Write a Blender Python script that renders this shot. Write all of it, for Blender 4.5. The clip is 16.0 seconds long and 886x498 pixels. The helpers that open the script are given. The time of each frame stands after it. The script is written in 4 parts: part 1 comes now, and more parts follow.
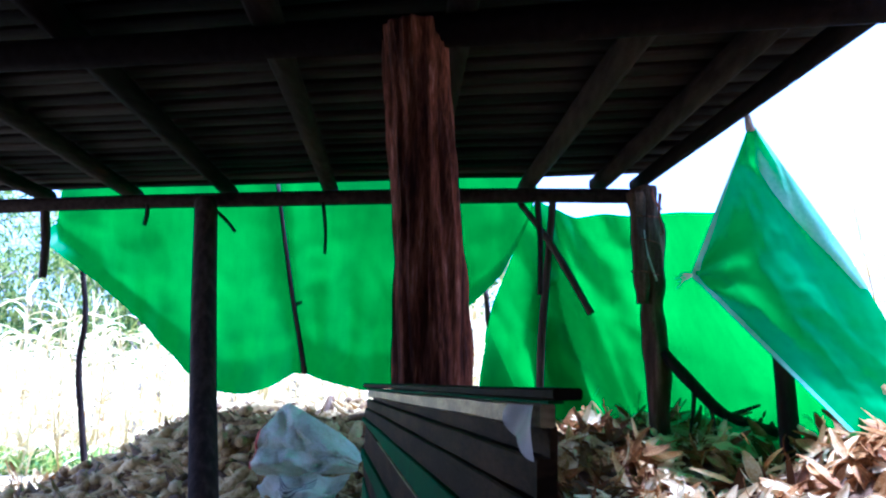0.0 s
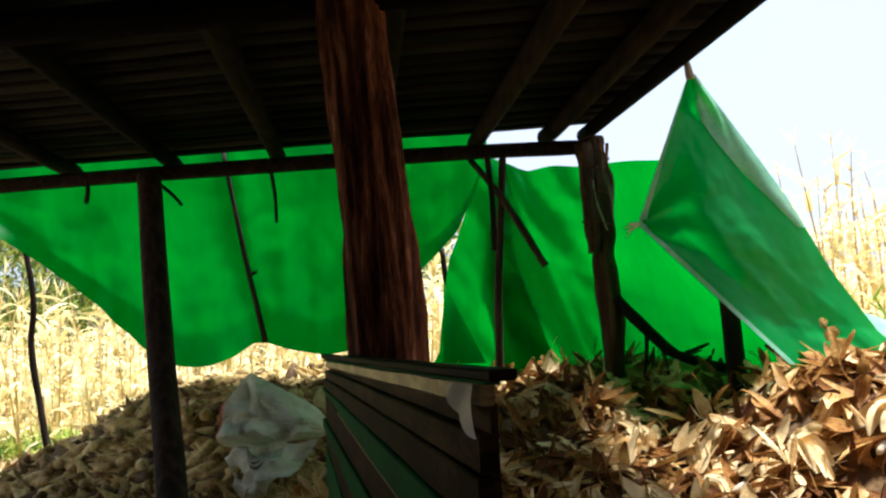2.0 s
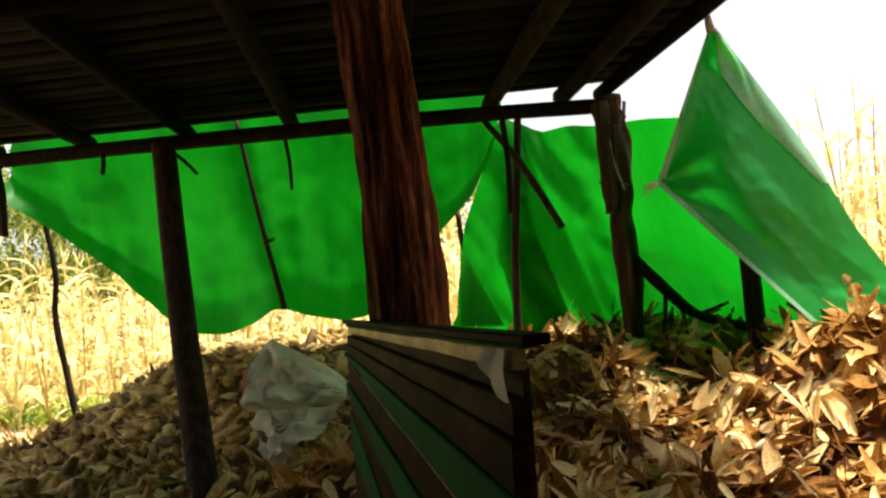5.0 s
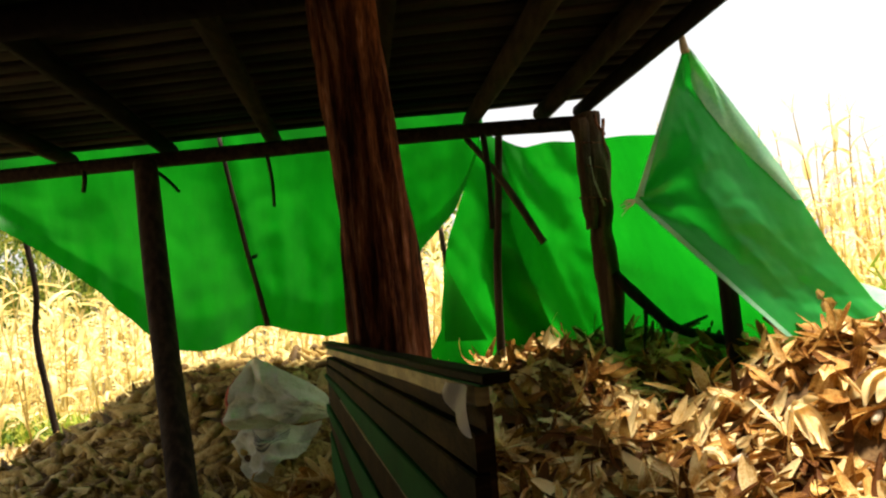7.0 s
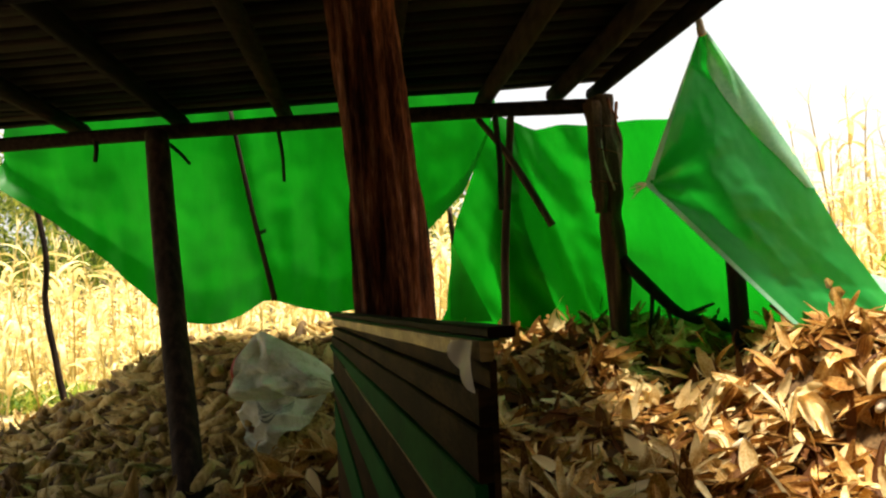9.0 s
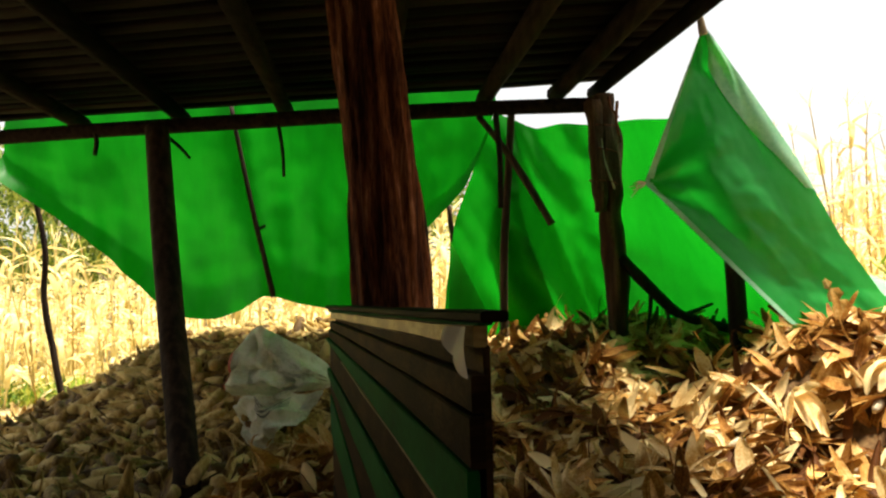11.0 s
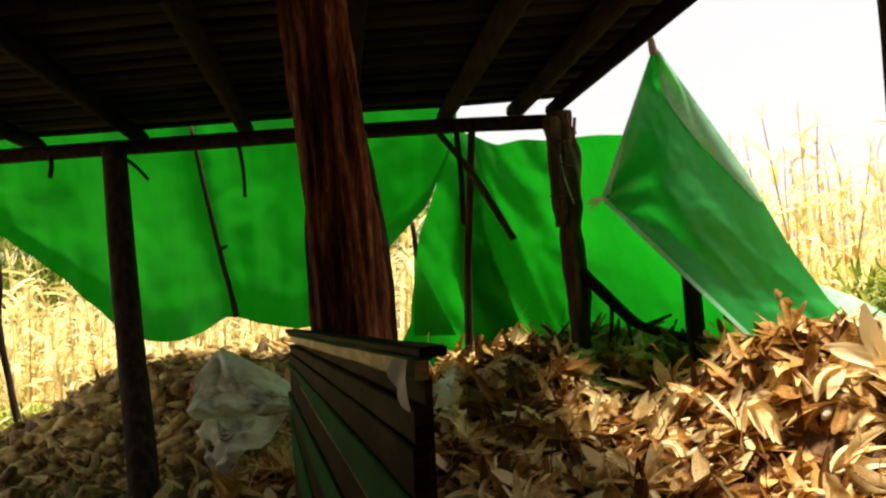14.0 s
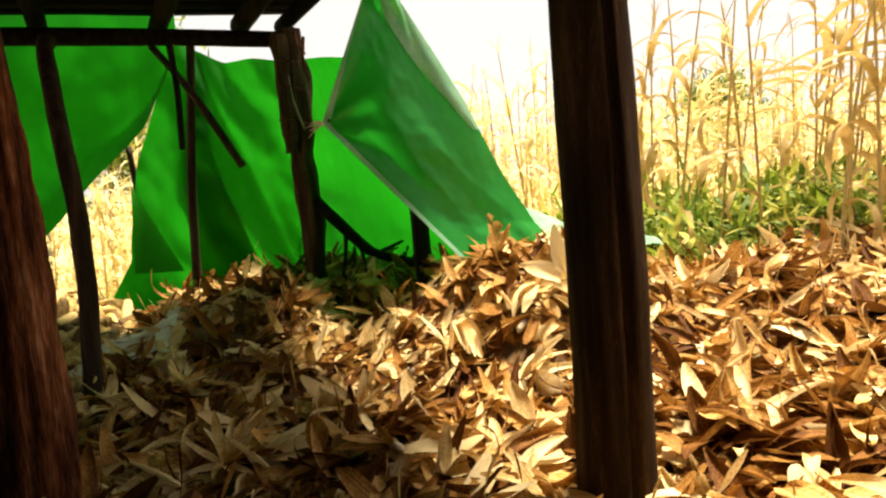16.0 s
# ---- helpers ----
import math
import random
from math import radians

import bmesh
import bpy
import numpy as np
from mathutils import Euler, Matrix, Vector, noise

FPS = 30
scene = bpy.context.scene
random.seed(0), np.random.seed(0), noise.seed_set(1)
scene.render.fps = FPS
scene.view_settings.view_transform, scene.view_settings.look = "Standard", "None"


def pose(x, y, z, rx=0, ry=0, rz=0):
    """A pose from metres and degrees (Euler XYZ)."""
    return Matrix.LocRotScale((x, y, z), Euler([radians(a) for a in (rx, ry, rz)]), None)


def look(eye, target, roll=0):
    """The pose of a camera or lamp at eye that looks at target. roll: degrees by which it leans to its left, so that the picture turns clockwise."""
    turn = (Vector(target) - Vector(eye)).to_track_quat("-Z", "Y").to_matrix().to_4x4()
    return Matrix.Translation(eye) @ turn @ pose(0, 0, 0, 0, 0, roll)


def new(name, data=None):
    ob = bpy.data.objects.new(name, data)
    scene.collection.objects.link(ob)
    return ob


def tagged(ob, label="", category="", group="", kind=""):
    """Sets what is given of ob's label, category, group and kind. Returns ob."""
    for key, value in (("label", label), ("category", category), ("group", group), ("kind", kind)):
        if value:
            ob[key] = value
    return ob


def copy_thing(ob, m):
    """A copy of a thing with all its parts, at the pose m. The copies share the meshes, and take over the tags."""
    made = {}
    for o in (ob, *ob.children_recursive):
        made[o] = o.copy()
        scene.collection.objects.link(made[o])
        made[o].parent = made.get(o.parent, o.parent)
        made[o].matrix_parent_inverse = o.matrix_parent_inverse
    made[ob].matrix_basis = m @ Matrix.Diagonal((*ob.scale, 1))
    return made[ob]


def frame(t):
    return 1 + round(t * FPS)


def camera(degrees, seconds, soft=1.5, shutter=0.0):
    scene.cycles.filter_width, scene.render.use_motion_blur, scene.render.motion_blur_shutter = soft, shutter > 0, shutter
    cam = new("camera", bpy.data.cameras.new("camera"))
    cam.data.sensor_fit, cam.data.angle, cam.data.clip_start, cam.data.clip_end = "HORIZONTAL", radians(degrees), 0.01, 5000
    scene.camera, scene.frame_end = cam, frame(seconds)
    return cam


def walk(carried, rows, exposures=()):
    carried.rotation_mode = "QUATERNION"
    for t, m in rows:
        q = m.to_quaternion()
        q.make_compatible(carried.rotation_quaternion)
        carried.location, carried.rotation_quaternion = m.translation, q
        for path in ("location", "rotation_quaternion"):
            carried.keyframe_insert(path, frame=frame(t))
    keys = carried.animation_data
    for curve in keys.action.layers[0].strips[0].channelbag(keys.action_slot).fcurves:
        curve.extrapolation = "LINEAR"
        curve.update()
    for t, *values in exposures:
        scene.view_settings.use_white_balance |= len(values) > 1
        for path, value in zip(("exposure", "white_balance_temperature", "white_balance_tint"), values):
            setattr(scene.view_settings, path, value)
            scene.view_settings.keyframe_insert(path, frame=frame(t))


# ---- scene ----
cam = camera(66.9, 16.0, 2.3)
PATH = [
    (0, (0.43, 0.277, 1.145), (0.05, 2.221, 1.422), 1.3),
    (0.2, (0.475, 0.276, 1.152), (0.187, 2.246, 1.311), -2.1),
    (0.5, (0.501, 0.273, 1.158), (0.265, 2.253, 1.309), -3.0),
    (1, (0.469, 0.249, 1.171), (0.16, 2.216, 1.365), -3.5),
    (1.5, (0.469, 0.255, 1.208), (0.168, 2.22, 1.422), -4.0),
    (2, (0.465, 0.27, 1.186), (0.202, 2.248, 1.325), -2.5),
    (2.5, (0.515, 0.269, 1.187), (0.306, 2.257, 1.262), -4.2),
    (3, (0.49, 0.279, 1.191), (0.198, 2.257, 1.204), -5.4),
    (3.5, (0.475, 0.277, 1.196), (0.146, 2.249, 1.201), -5.6),
    (4, (0.467, 0.285, 1.181), (0.182, 2.264, 1.189), -4.1),
    (4.5, (0.448, 0.275, 1.198), (0.117, 2.247, 1.231), -4.3),
    (5, (0.444, 0.278, 1.189), (0.135, 2.253, 1.222), -3.6),
    (7.5, (0.493, 0.253, 1.229), (0.228, 2.234, 1.293), -4.1),
    (8, (0.501, 0.259, 1.196), (0.216, 2.239, 1.211), -4.2),
    (8.5, (0.476, 0.255, 1.187), (0.184, 2.233, 1.205), -2.9),
    (11, (0.483, 0.259, 1.165), (0.189, 2.237, 1.185), -1.6),
    (11.5, (0.478, 0.267, 1.161), (0.189, 2.246, 1.176), -1.4),
    (12, (0.474, 0.249, 1.169), (0.194, 2.229, 1.196), -1.0),
    (12.5, (0.503, 0.257, 1.184), (0.285, 2.245, 1.227), -1.5),
    (13, (0.533, 0.248, 1.197), (0.365, 2.24, 1.254), -2.5),
    (13.5, (0.537, 0.247, 1.194), (0.366, 2.239, 1.245), -2.8),
    (14, (0.525, 0.241, 1.194), (0.324, 2.23, 1.247), -2.8),
    (14.5, (0.533, 0.238, 1.2), (0.368, 2.231, 1.209), -3.6),
    (15, (0.601, 0.234, 1.197), (0.56, 2.232, 1.123), -3.6),
    (15.5, (0.639, 0.29, 1.172), (0.746, 2.282, 1.025), -2.8),
    (16, (0.767, 0.352, 1.167), (1.226, 2.289, 0.976), -3.4),
]
walk(cam, [(t, look(eye, target, roll)) for t, eye, target, roll in PATH],
     exposures=[(0.0, 2.45, 3750, 30), (0.5, 1.66, 4800, 24), (1.0, 1.57, 5000, 22), (2.0, 1.5, 5400, 14), (3.5, 1.57, 6600, 11), (11.0, 1.6, 6900, 10), (12.5, 1.54, 6900, 12), (14.5, 1.42, 6900, 12), (16.0, 1.5, 7400, 13)])

# ---------------------------------------------------------------- light
SUN_DIR = Vector((0.20, 0.15, 0.96)).normalized()
world = bpy.data.worlds.new("world")
scene.world = world
world.use_nodes = True
wn = world.node_tree
wbg = wn.nodes["Background"]
sky = wn.nodes.new("ShaderNodeTexSky")
sky.sky_type = "NISHITA"
sky.sun_disc = False
sky.sun_elevation = math.asin(SUN_DIR.z)
sky.sun_rotation = math.atan2(SUN_DIR.x, SUN_DIR.y)
sky.dust_density = 4.0
sky.air_density = 0.8
sky.ozone_density = 0.6
haze = wn.nodes.new("ShaderNodeMix")
haze.data_type = "RGBA"
haze.inputs[0].default_value = 0.65
haze.inputs[7].default_value = (9.0, 9.0, 8.8, 1)
wn.links.new(sky.outputs["Color"], haze.inputs[6])
wn.links.new(haze.outputs[2], wbg.inputs["Color"])
wbg.inputs["Strength"].default_value = 0.053
sun = new("sun", bpy.data.lights.new("sun", "SUN"))
sun.data.energy = 5.0
sun.data.angle = radians(9)
sun.data.color = (1.0, 0.94, 0.84)
sun.matrix_world = look(SUN_DIR * 30, (0, 0, 0))


# ---------------------------------------------------------------- materials
def mat(name, ramp, scale=6.0, stretch=(1, 1, 1), rough=0.8, bump=0.3, fine=60.0, island=0.0, objrand=0.0,
        translucent=0.0, trans_color=None, spec=0.3, coord="Object", metal=0.0, stripe=0.0):
    """Two scales of noise through a ramp of colours, with bump, and a share of light let through."""
    m = bpy.data.materials.new(name)
    m.use_nodes = True
    nt = m.node_tree
    N, L = nt.nodes, nt.links
    b = N["Principled BSDF"]
    tc = N.new("ShaderNodeTexCoord")
    mp = N.new("ShaderNodeMapping")
    mp.inputs["Scale"].default_value = stretch
    L.new(tc.outputs[coord], mp.inputs["Vector"])
    n1 = N.new("ShaderNodeTexNoise")
    n1.inputs["Scale"].default_value = scale
    n1.inputs["Detail"].default_value = 5
    n2 = N.new("ShaderNodeTexNoise")
    n2.inputs["Scale"].default_value = fine
    n2.inputs["Detail"].default_value = 4
    for n in (n1, n2):
        L.new(mp.outputs["Vector"], n.inputs["Vector"])
    mix = N.new("ShaderNodeMix")
    mix.inputs[0].default_value = 0.35
    L.new(n1.outputs["Fac"], mix.inputs[2])
    L.new(n2.outputs["Fac"], mix.inputs[3])
    fac = mix.outputs[0]
    for amount, node, sock in ((island, "ShaderNodeNewGeometry", "Random Per Island"), (objrand, "ShaderNodeObjectInfo", "Random")):
        if amount:
            g = N.new(node)
            ma = N.new("ShaderNodeMath")
            ma.operation = "MULTIPLY_ADD"
            L.new(g.outputs[sock], ma.inputs[0])
            ma.inputs[1].default_value = amount
            sh = N.new("ShaderNodeMath")
            sh.operation = "SUBTRACT"
            L.new(fac, sh.inputs[0])
            sh.inputs[1].default_value = amount / 2
            L.new(sh.outputs[0], ma.inputs[2])
            fac = ma.outputs[0]
    if stripe:
        at = N.new("ShaderNodeAttribute")
        at.attribute_name = "across"
        ge = N.new("ShaderNodeNewGeometry")
        w = N.new("ShaderNodeMath")
        w.operation = "MULTIPLY_ADD"
        L.new(ge.outputs["Random Per Island"], w.inputs[0])
        w.inputs[1].default_value = 90
        L.new(at.outputs["Fac"], w.inputs[2])
        ns = N.new("ShaderNodeTexNoise")
        ns.noise_dimensions = "1D"
        ns.inputs["Scale"].default_value = 11
        ns.inputs["Detail"].default_value = 3
        L.new(w.outputs[0], ns.inputs["W"])
        sm = N.new("ShaderNodeMath")
        sm.operation = "MULTIPLY_ADD"
        L.new(ns.outputs["Fac"], sm.inputs[0])
        sm.inputs[1].default_value = stripe
        ss = N.new("ShaderNodeMath")
        ss.operation = "SUBTRACT"
        L.new(fac, ss.inputs[0])
        ss.inputs[1].default_value = stripe / 2
        L.new(ss.outputs[0], sm.inputs[2])
        fac = sm.outputs[0]
    cr = N.new("ShaderNodeValToRGB")
    els = cr.color_ramp.elements
    k = len(ramp)
    for i, c in enumerate(ramp):
        p = 0.28 + 0.44 * i / max(1, k - 1)
        e = els[i] if i < 2 else els.new(p)
        e.position = p
        e.color = (*c, 1)
    L.new(fac, cr.inputs["Fac"])
    L.new(cr.outputs["Color"], b.inputs["Base Color"])
    b.inputs["Roughness"].default_value = rough
    b.inputs["Specular IOR Level"].default_value = spec
    b.inputs["Metallic"].default_value = metal
    if bump:
        bp = N.new("ShaderNodeBump")
        bp.inputs["Strength"].default_value = bump
        bp.inputs["Distance"].default_value = 0.01
        L.new(fac if stripe else mix.outputs[0], bp.inputs["Height"])
        L.new(bp.outputs["Normal"], b.inputs["Normal"])
    if translucent:
        tr = N.new("ShaderNodeBsdfTranslucent")
        if trans_color:
            tr.inputs["Color"].default_value = (*trans_color, 1)
        else:
            L.new(cr.outputs["Color"], tr.inputs["Color"])
        ms = N.new("ShaderNodeMixShader")
        ms.inputs[0].default_value = translucent
        L.new(b.outputs[0], ms.inputs[1])
        L.new(tr.outputs[0], ms.inputs[2])
        L.new(ms.outputs[0], N["Material Output"].inputs["Surface"])
    return m


M_SOIL = mat("soil", [(0.17, 0.12, 0.055), (0.38, 0.29, 0.14), (0.58, 0.47, 0.25)], 3, bump=0.6, rough=1, fine=40)
# heap base, coloured darker than the leaves for the shade in their gaps
M_HEAPBASE = mat("husk_litter", [(0.04, 0.02, 0.008), (0.13, 0.07, 0.025), (0.28, 0.17, 0.065)], 14, bump=1.0, rough=0.95, fine=70)
M_HUSK = mat("dry_husk", [(0.10, 0.034, 0.006), (0.29, 0.122, 0.023), (0.54, 0.305, 0.082), (0.82, 0.63, 0.31)], 6, rough=0.6, bump=0.5,
             island=0.65, translucent=0.25, fine=120, spec=0.12, stripe=0.34)
M_HUSKP = mat("dry_husk_bunch", [(0.13, 0.047, 0.008), (0.34, 0.152, 0.031), (0.60, 0.365, 0.11), (0.84, 0.68, 0.37)], 9, rough=0.6, bump=0.5,
              island=0.35, objrand=0.5, translucent=0.25, fine=120, spec=0.12, stripe=0.36)
M_EAR = mat("husked_ear", [(0.10, 0.052, 0.010), (0.27, 0.16, 0.038), (0.48, 0.32, 0.09), (0.70, 0.53, 0.21)], 8, stretch=(6, 6, 1), rough=0.7, bump=0.5,
            island=0.55, objrand=0.35, fine=60)
M_COB = mat("bare_cob", [(0.58, 0.45, 0.27), (0.74, 0.64, 0.46)], 30, rough=0.6, bump=0.5)
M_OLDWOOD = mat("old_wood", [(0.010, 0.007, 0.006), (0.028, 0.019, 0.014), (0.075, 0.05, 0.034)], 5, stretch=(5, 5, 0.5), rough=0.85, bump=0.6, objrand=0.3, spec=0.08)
# near-black colours that stand for the shade under the platform, poles then slats
M_SHADED = mat("shaded_pole", [(0.004, 0.003, 0.003), (0.010, 0.007, 0.006), (0.026, 0.018, 0.013)], 5, stretch=(5, 0.5, 5), rough=0.9, bump=0.5, objrand=0.3, spec=0.03)
M_DECK = mat("shaded_plank", [(0.004, 0.003, 0.003), (0.010, 0.008, 0.007), (0.024, 0.018, 0.015)], 5, stretch=(0.6, 5, 5), rough=0.9, bump=0.5, island=0.5, spec=0.03)
M_GREYPOST = mat("weathered_post", [(0.012, 0.007, 0.004), (0.05, 0.028, 0.015), (0.17, 0.10, 0.058)], 4, stretch=(6, 6, 0.6), rough=0.8, bump=0.8, spec=0.1)
M_BARK = mat("reddish_bark", [(0.008, 0.004, 0.003), (0.045, 0.014, 0.007), (0.19, 0.065, 0.028), (0.45, 0.23, 0.14)], 6, stretch=(4, 4, 0.5), rough=0.85, bump=1.0, fine=40, spec=0.1)
M_PANEL = mat("varnished_plank", [(0.005, 0.003, 0.002), (0.016, 0.009, 0.004), (0.060, 0.032, 0.013)], 3, stretch=(0.7, 3, 6), rough=0.6, bump=0.25, spec=0.04, fine=22, objrand=0.3)
M_PALEPL = mat("pale_plank", [(0.05, 0.028, 0.01), (0.16, 0.10, 0.035), (0.40, 0.30, 0.13)], 4, stretch=(0.8, 3, 5), rough=0.35, bump=0.3, spec=0.4, fine=25)
M_GREENPL = mat("strip_green", [(0.0, 0.03, 0.006), (0.0, 0.085, 0.014), (0.004, 0.12, 0.022)], 6, rough=0.75, bump=0.15, spec=0.1)
M_SCRAP = mat("grey_plastic_scrap", [(0.42, 0.40, 0.38), (0.62, 0.60, 0.58)], 12, rough=0.4, bump=0.3, translucent=0.3)
M_TARP = mat("green_tarpaulin", [(0.0, 0.15, 0.004), (0.0, 0.19, 0.006), (0.002, 0.23, 0.009)], 1.3, stretch=(1.6, 1.6, 0.5), rough=0.42, bump=0.4, fine=9,
             translucent=0.68, spec=0.2)
M_FLAP = mat("green_tarpaulin_flap", [(0.0, 0.15, 0.016), (0.003, 0.23, 0.028), (0.012, 0.29, 0.045), (0.04, 0.35, 0.085)], 2.2, rough=0.33, bump=0.5, fine=14,
             translucent=0.5, trans_color=(0.004, 0.38, 0.025), spec=0.4)
M_HEM = mat("pale_hem", [(0.16, 0.46, 0.25), (0.42, 0.68, 0.48)], 8, rough=0.35, bump=0.2, translucent=0.5)
# the ramp's darker tones paint in the shadows of the sack's folds
M_SACK = mat("woven_sack", [(0.36, 0.35, 0.20), (0.66, 0.65, 0.46), (0.82, 0.81, 0.66), (0.87, 0.86, 0.74)], 8, rough=0.5, bump=0.7, fine=60, translucent=0.25)
M_REDTRIM = mat("red_trim", [(0.40, 0.06, 0.03), (0.55, 0.14, 0.08)], 10, rough=0.6)
M_INK = mat("dark_print", [(0.16, 0.17, 0.14), (0.30, 0.31, 0.26)], 30, rough=0.7, bump=0)
M_DARK = mat("dark_green", [(0.008, 0.03, 0.008), (0.015, 0.05, 0.012)], 20, rough=0.9, bump=0)
M_STRING = mat("frayed_string", [(0.22, 0.18, 0.12), (0.45, 0.38, 0.27)], 20, rough=0.8)
M_MAIZE = mat("dry_maize", [(0.52, 0.39, 0.13), (0.74, 0.61, 0.26), (0.86, 0.77, 0.42)], 4, rough=0.7, bump=0.2, island=0.6, translucent=0.45)
M_MAIZEN = mat("brown_maize_leaf", [(0.24, 0.14, 0.04), (0.46, 0.31, 0.10), (0.66, 0.50, 0.20)], 5, rough=0.7, bump=0.3, island=0.5, translucent=0.3)
M_STALK = mat("maize_stalk", [(0.26, 0.16, 0.05), (0.44, 0.32, 0.12), (0.58, 0.46, 0.20)], 6, stretch=(1, 1, 0.3), rough=0.7, island=0.4)
M_WEED = mat("weed_leaf", [(0.09, 0.16, 0.015), (0.26, 0.34, 0.035), (0.50, 0.48, 0.10)], 6, rough=0.6, island=0.7, translucent=0.35)
M_LEAF = mat("tree_leaf", [(0.07, 0.13, 0.018), (0.19, 0.28, 0.04), (0.38, 0.42, 0.08)], 3, rough=0.6, island=0.7, translucent=0.35)
M_TRUNK = mat("pale_trunk", [(0.16, 0.13, 0.10), (0.34, 0.30, 0.25), (0.50, 0.46, 0.40)], 3, stretch=(2, 2, 0.6), rough=0.9, bump=0.5)


# ---------------------------------------------------------------- mesh helpers
def mesh_from(name, verts, faces, material, smooth=True):
    me = bpy.data.meshes.new(name)
    me.from_pydata([tuple(v) for v in verts], [], [tuple(f) for f in faces])
    me.materials.append(material)
    if smooth:
        me.polygons.foreach_set("use_smooth", [True] * len(me.polygons))
    me.update()
    return me


def put(name, me, parent=None, label="", m=None):
    ob = new(name, me)
    if parent is not None:
        ob.parent = parent
    if m is not None:
        ob.matrix_basis = m
    if label:
        ob["label"] = label
    return ob


def thing(name, label, category, group="", kind="", at=(0, 0, 0)):
    ob = new(name)
    ob.location = at
    ob.empty_display_size = 0.1
    return tagged(ob, label, category, group, kind)


def tube(points, radii, sides=10, wobble=0.0, seed=0, caps=True, squash=1.0, groove=None, freq=3.0, ridges=0.0):
    """A crooked pole through points: rings of vertices with uneven radii; groove = (angle, width, depth) cuts a split along it."""
    rng = random.Random(seed)
    pts = [Vector(p) for p in points]
    verts, faces = [], []
    off = rng.uniform(0, 50)
    n = len(pts)
    for i, p in enumerate(pts):
        d = (pts[min(i + 1, n - 1)] - pts[max(i - 1, 0)]).normalized()
        a = d.cross(Vector((0, 1, 0.02))).normalized()
        b = a.cross(d).normalized()
        for s in range(sides):
            ang = 2 * math.pi * s / sides
            r = radii[i] if isinstance(radii, (list, tuple)) else radii
            q = Vector((math.cos(ang) * 1.3, math.sin(ang) * 1.3, i * 0.35 * freq / 3 + off))
            r *= 1 + wobble * noise.noise(q) + wobble * 0.6 * noise.noise(Vector((math.cos(ang) * 4, math.sin(ang) * 4, i * 0.12 + off)))
            if ridges:
                r *= 1 + ridges * (abs(noise.noise(Vector((math.cos(ang) * 4.5, math.sin(ang) * 4.5, p.z * 1.6 + off)))) * 1.6 - 0.4) + ridges * 0.5 * noise.noise(Vector((math.cos(ang) * 11, math.sin(ang) * 11, p.z * 5 + off)))
            if groove:
                da = abs((ang - groove[0] + math.pi) % (2 * math.pi) - math.pi)
                if da < groove[1]:
                    r *= 1 - groove[2] * (1 - da / groove[1])
            verts.append(p + a * (math.cos(ang) * r) + b * (math.sin(ang) * r * squash))
    for i in range(n - 1):
        for s in range(sides):
            t = (s + 1) % sides
            faces.append((i * sides + s, i * sides + t, (i + 1) * sides + t, (i + 1) * sides + s))
    if caps:
        faces.append(tuple(reversed(range(sides))))
        faces.append(tuple((n - 1) * sides + s for s in range(sides)))
    return verts, faces


def line(points, per=6):
    """Points along a smooth curve through the given ones."""
    P = [Vector(p) for p in points]
    out = []
    for i in range(len(P) - 1):
        p0, p1, p2, p3 = P[max(i - 1, 0)], P[i], P[i + 1], P[min(i + 2, len(P) - 1)]
        for k in range(per):
            t = k / per
            out.append(0.5 * ((2 * p1) + (p2 - p0) * t + (2 * p0 - 5 * p1 + 4 * p2 - p3) * t * t + (3 * p1 - p0 - 3 * p2 + p3) * t ** 3))
    out.append(P[-1])
    return out


def pole(name, points, r0, r1, material, parent=None, label="", sides=10, wobble=0.12, per=6, seed=0, squash=1.0, groove=None, freq=3.0, ridges=0.0):
    pts = line(points, per)
    n = len(pts)
    radii = [r0 + (r1 - r0) * i / (n - 1) for i in range(n)]
    v, f = tube(pts, radii, sides, wobble, seed, True, squash, groove, freq, ridges)
    return put(name, mesh_from(name, v, f, material), parent, label)


def box_mesh(name, size, material, bevel=0.006, cuts=0, jag=0.0, seed=0):
    bm = bmesh.new()
    bmesh.ops.create_cube(bm, size=1)
    for v in bm.verts:
        v.co = Vector((v.co.x * size[0], v.co.y * size[1], v.co.z * size[2]))
    if cuts:
        longest = max(range(3), key=lambda k: size[k])
        es = [e for e in bm.edges if abs((e.verts[0].co - e.verts[1].co)[longest]) > size[longest] * 0.9]
        bmesh.ops.subdivide_edges(bm, edges=es, cuts=cuts)
    bmesh.ops.bevel(bm, geom=[e for e in bm.edges if len(e.link_faces) == 2 and e.calc_face_angle() > 1], offset=bevel, segments=1, affect="EDGES")
    for v in bm.verts:
        v.co += Vector([jag * noise.noise(v.co * 5 + Vector((seed, k * 9, 0))) for k in range(3)])
    me = bpy.data.meshes.new(name)
    bm.to_mesh(me)
    bm.free()
    me.materials.append(material)
    return me


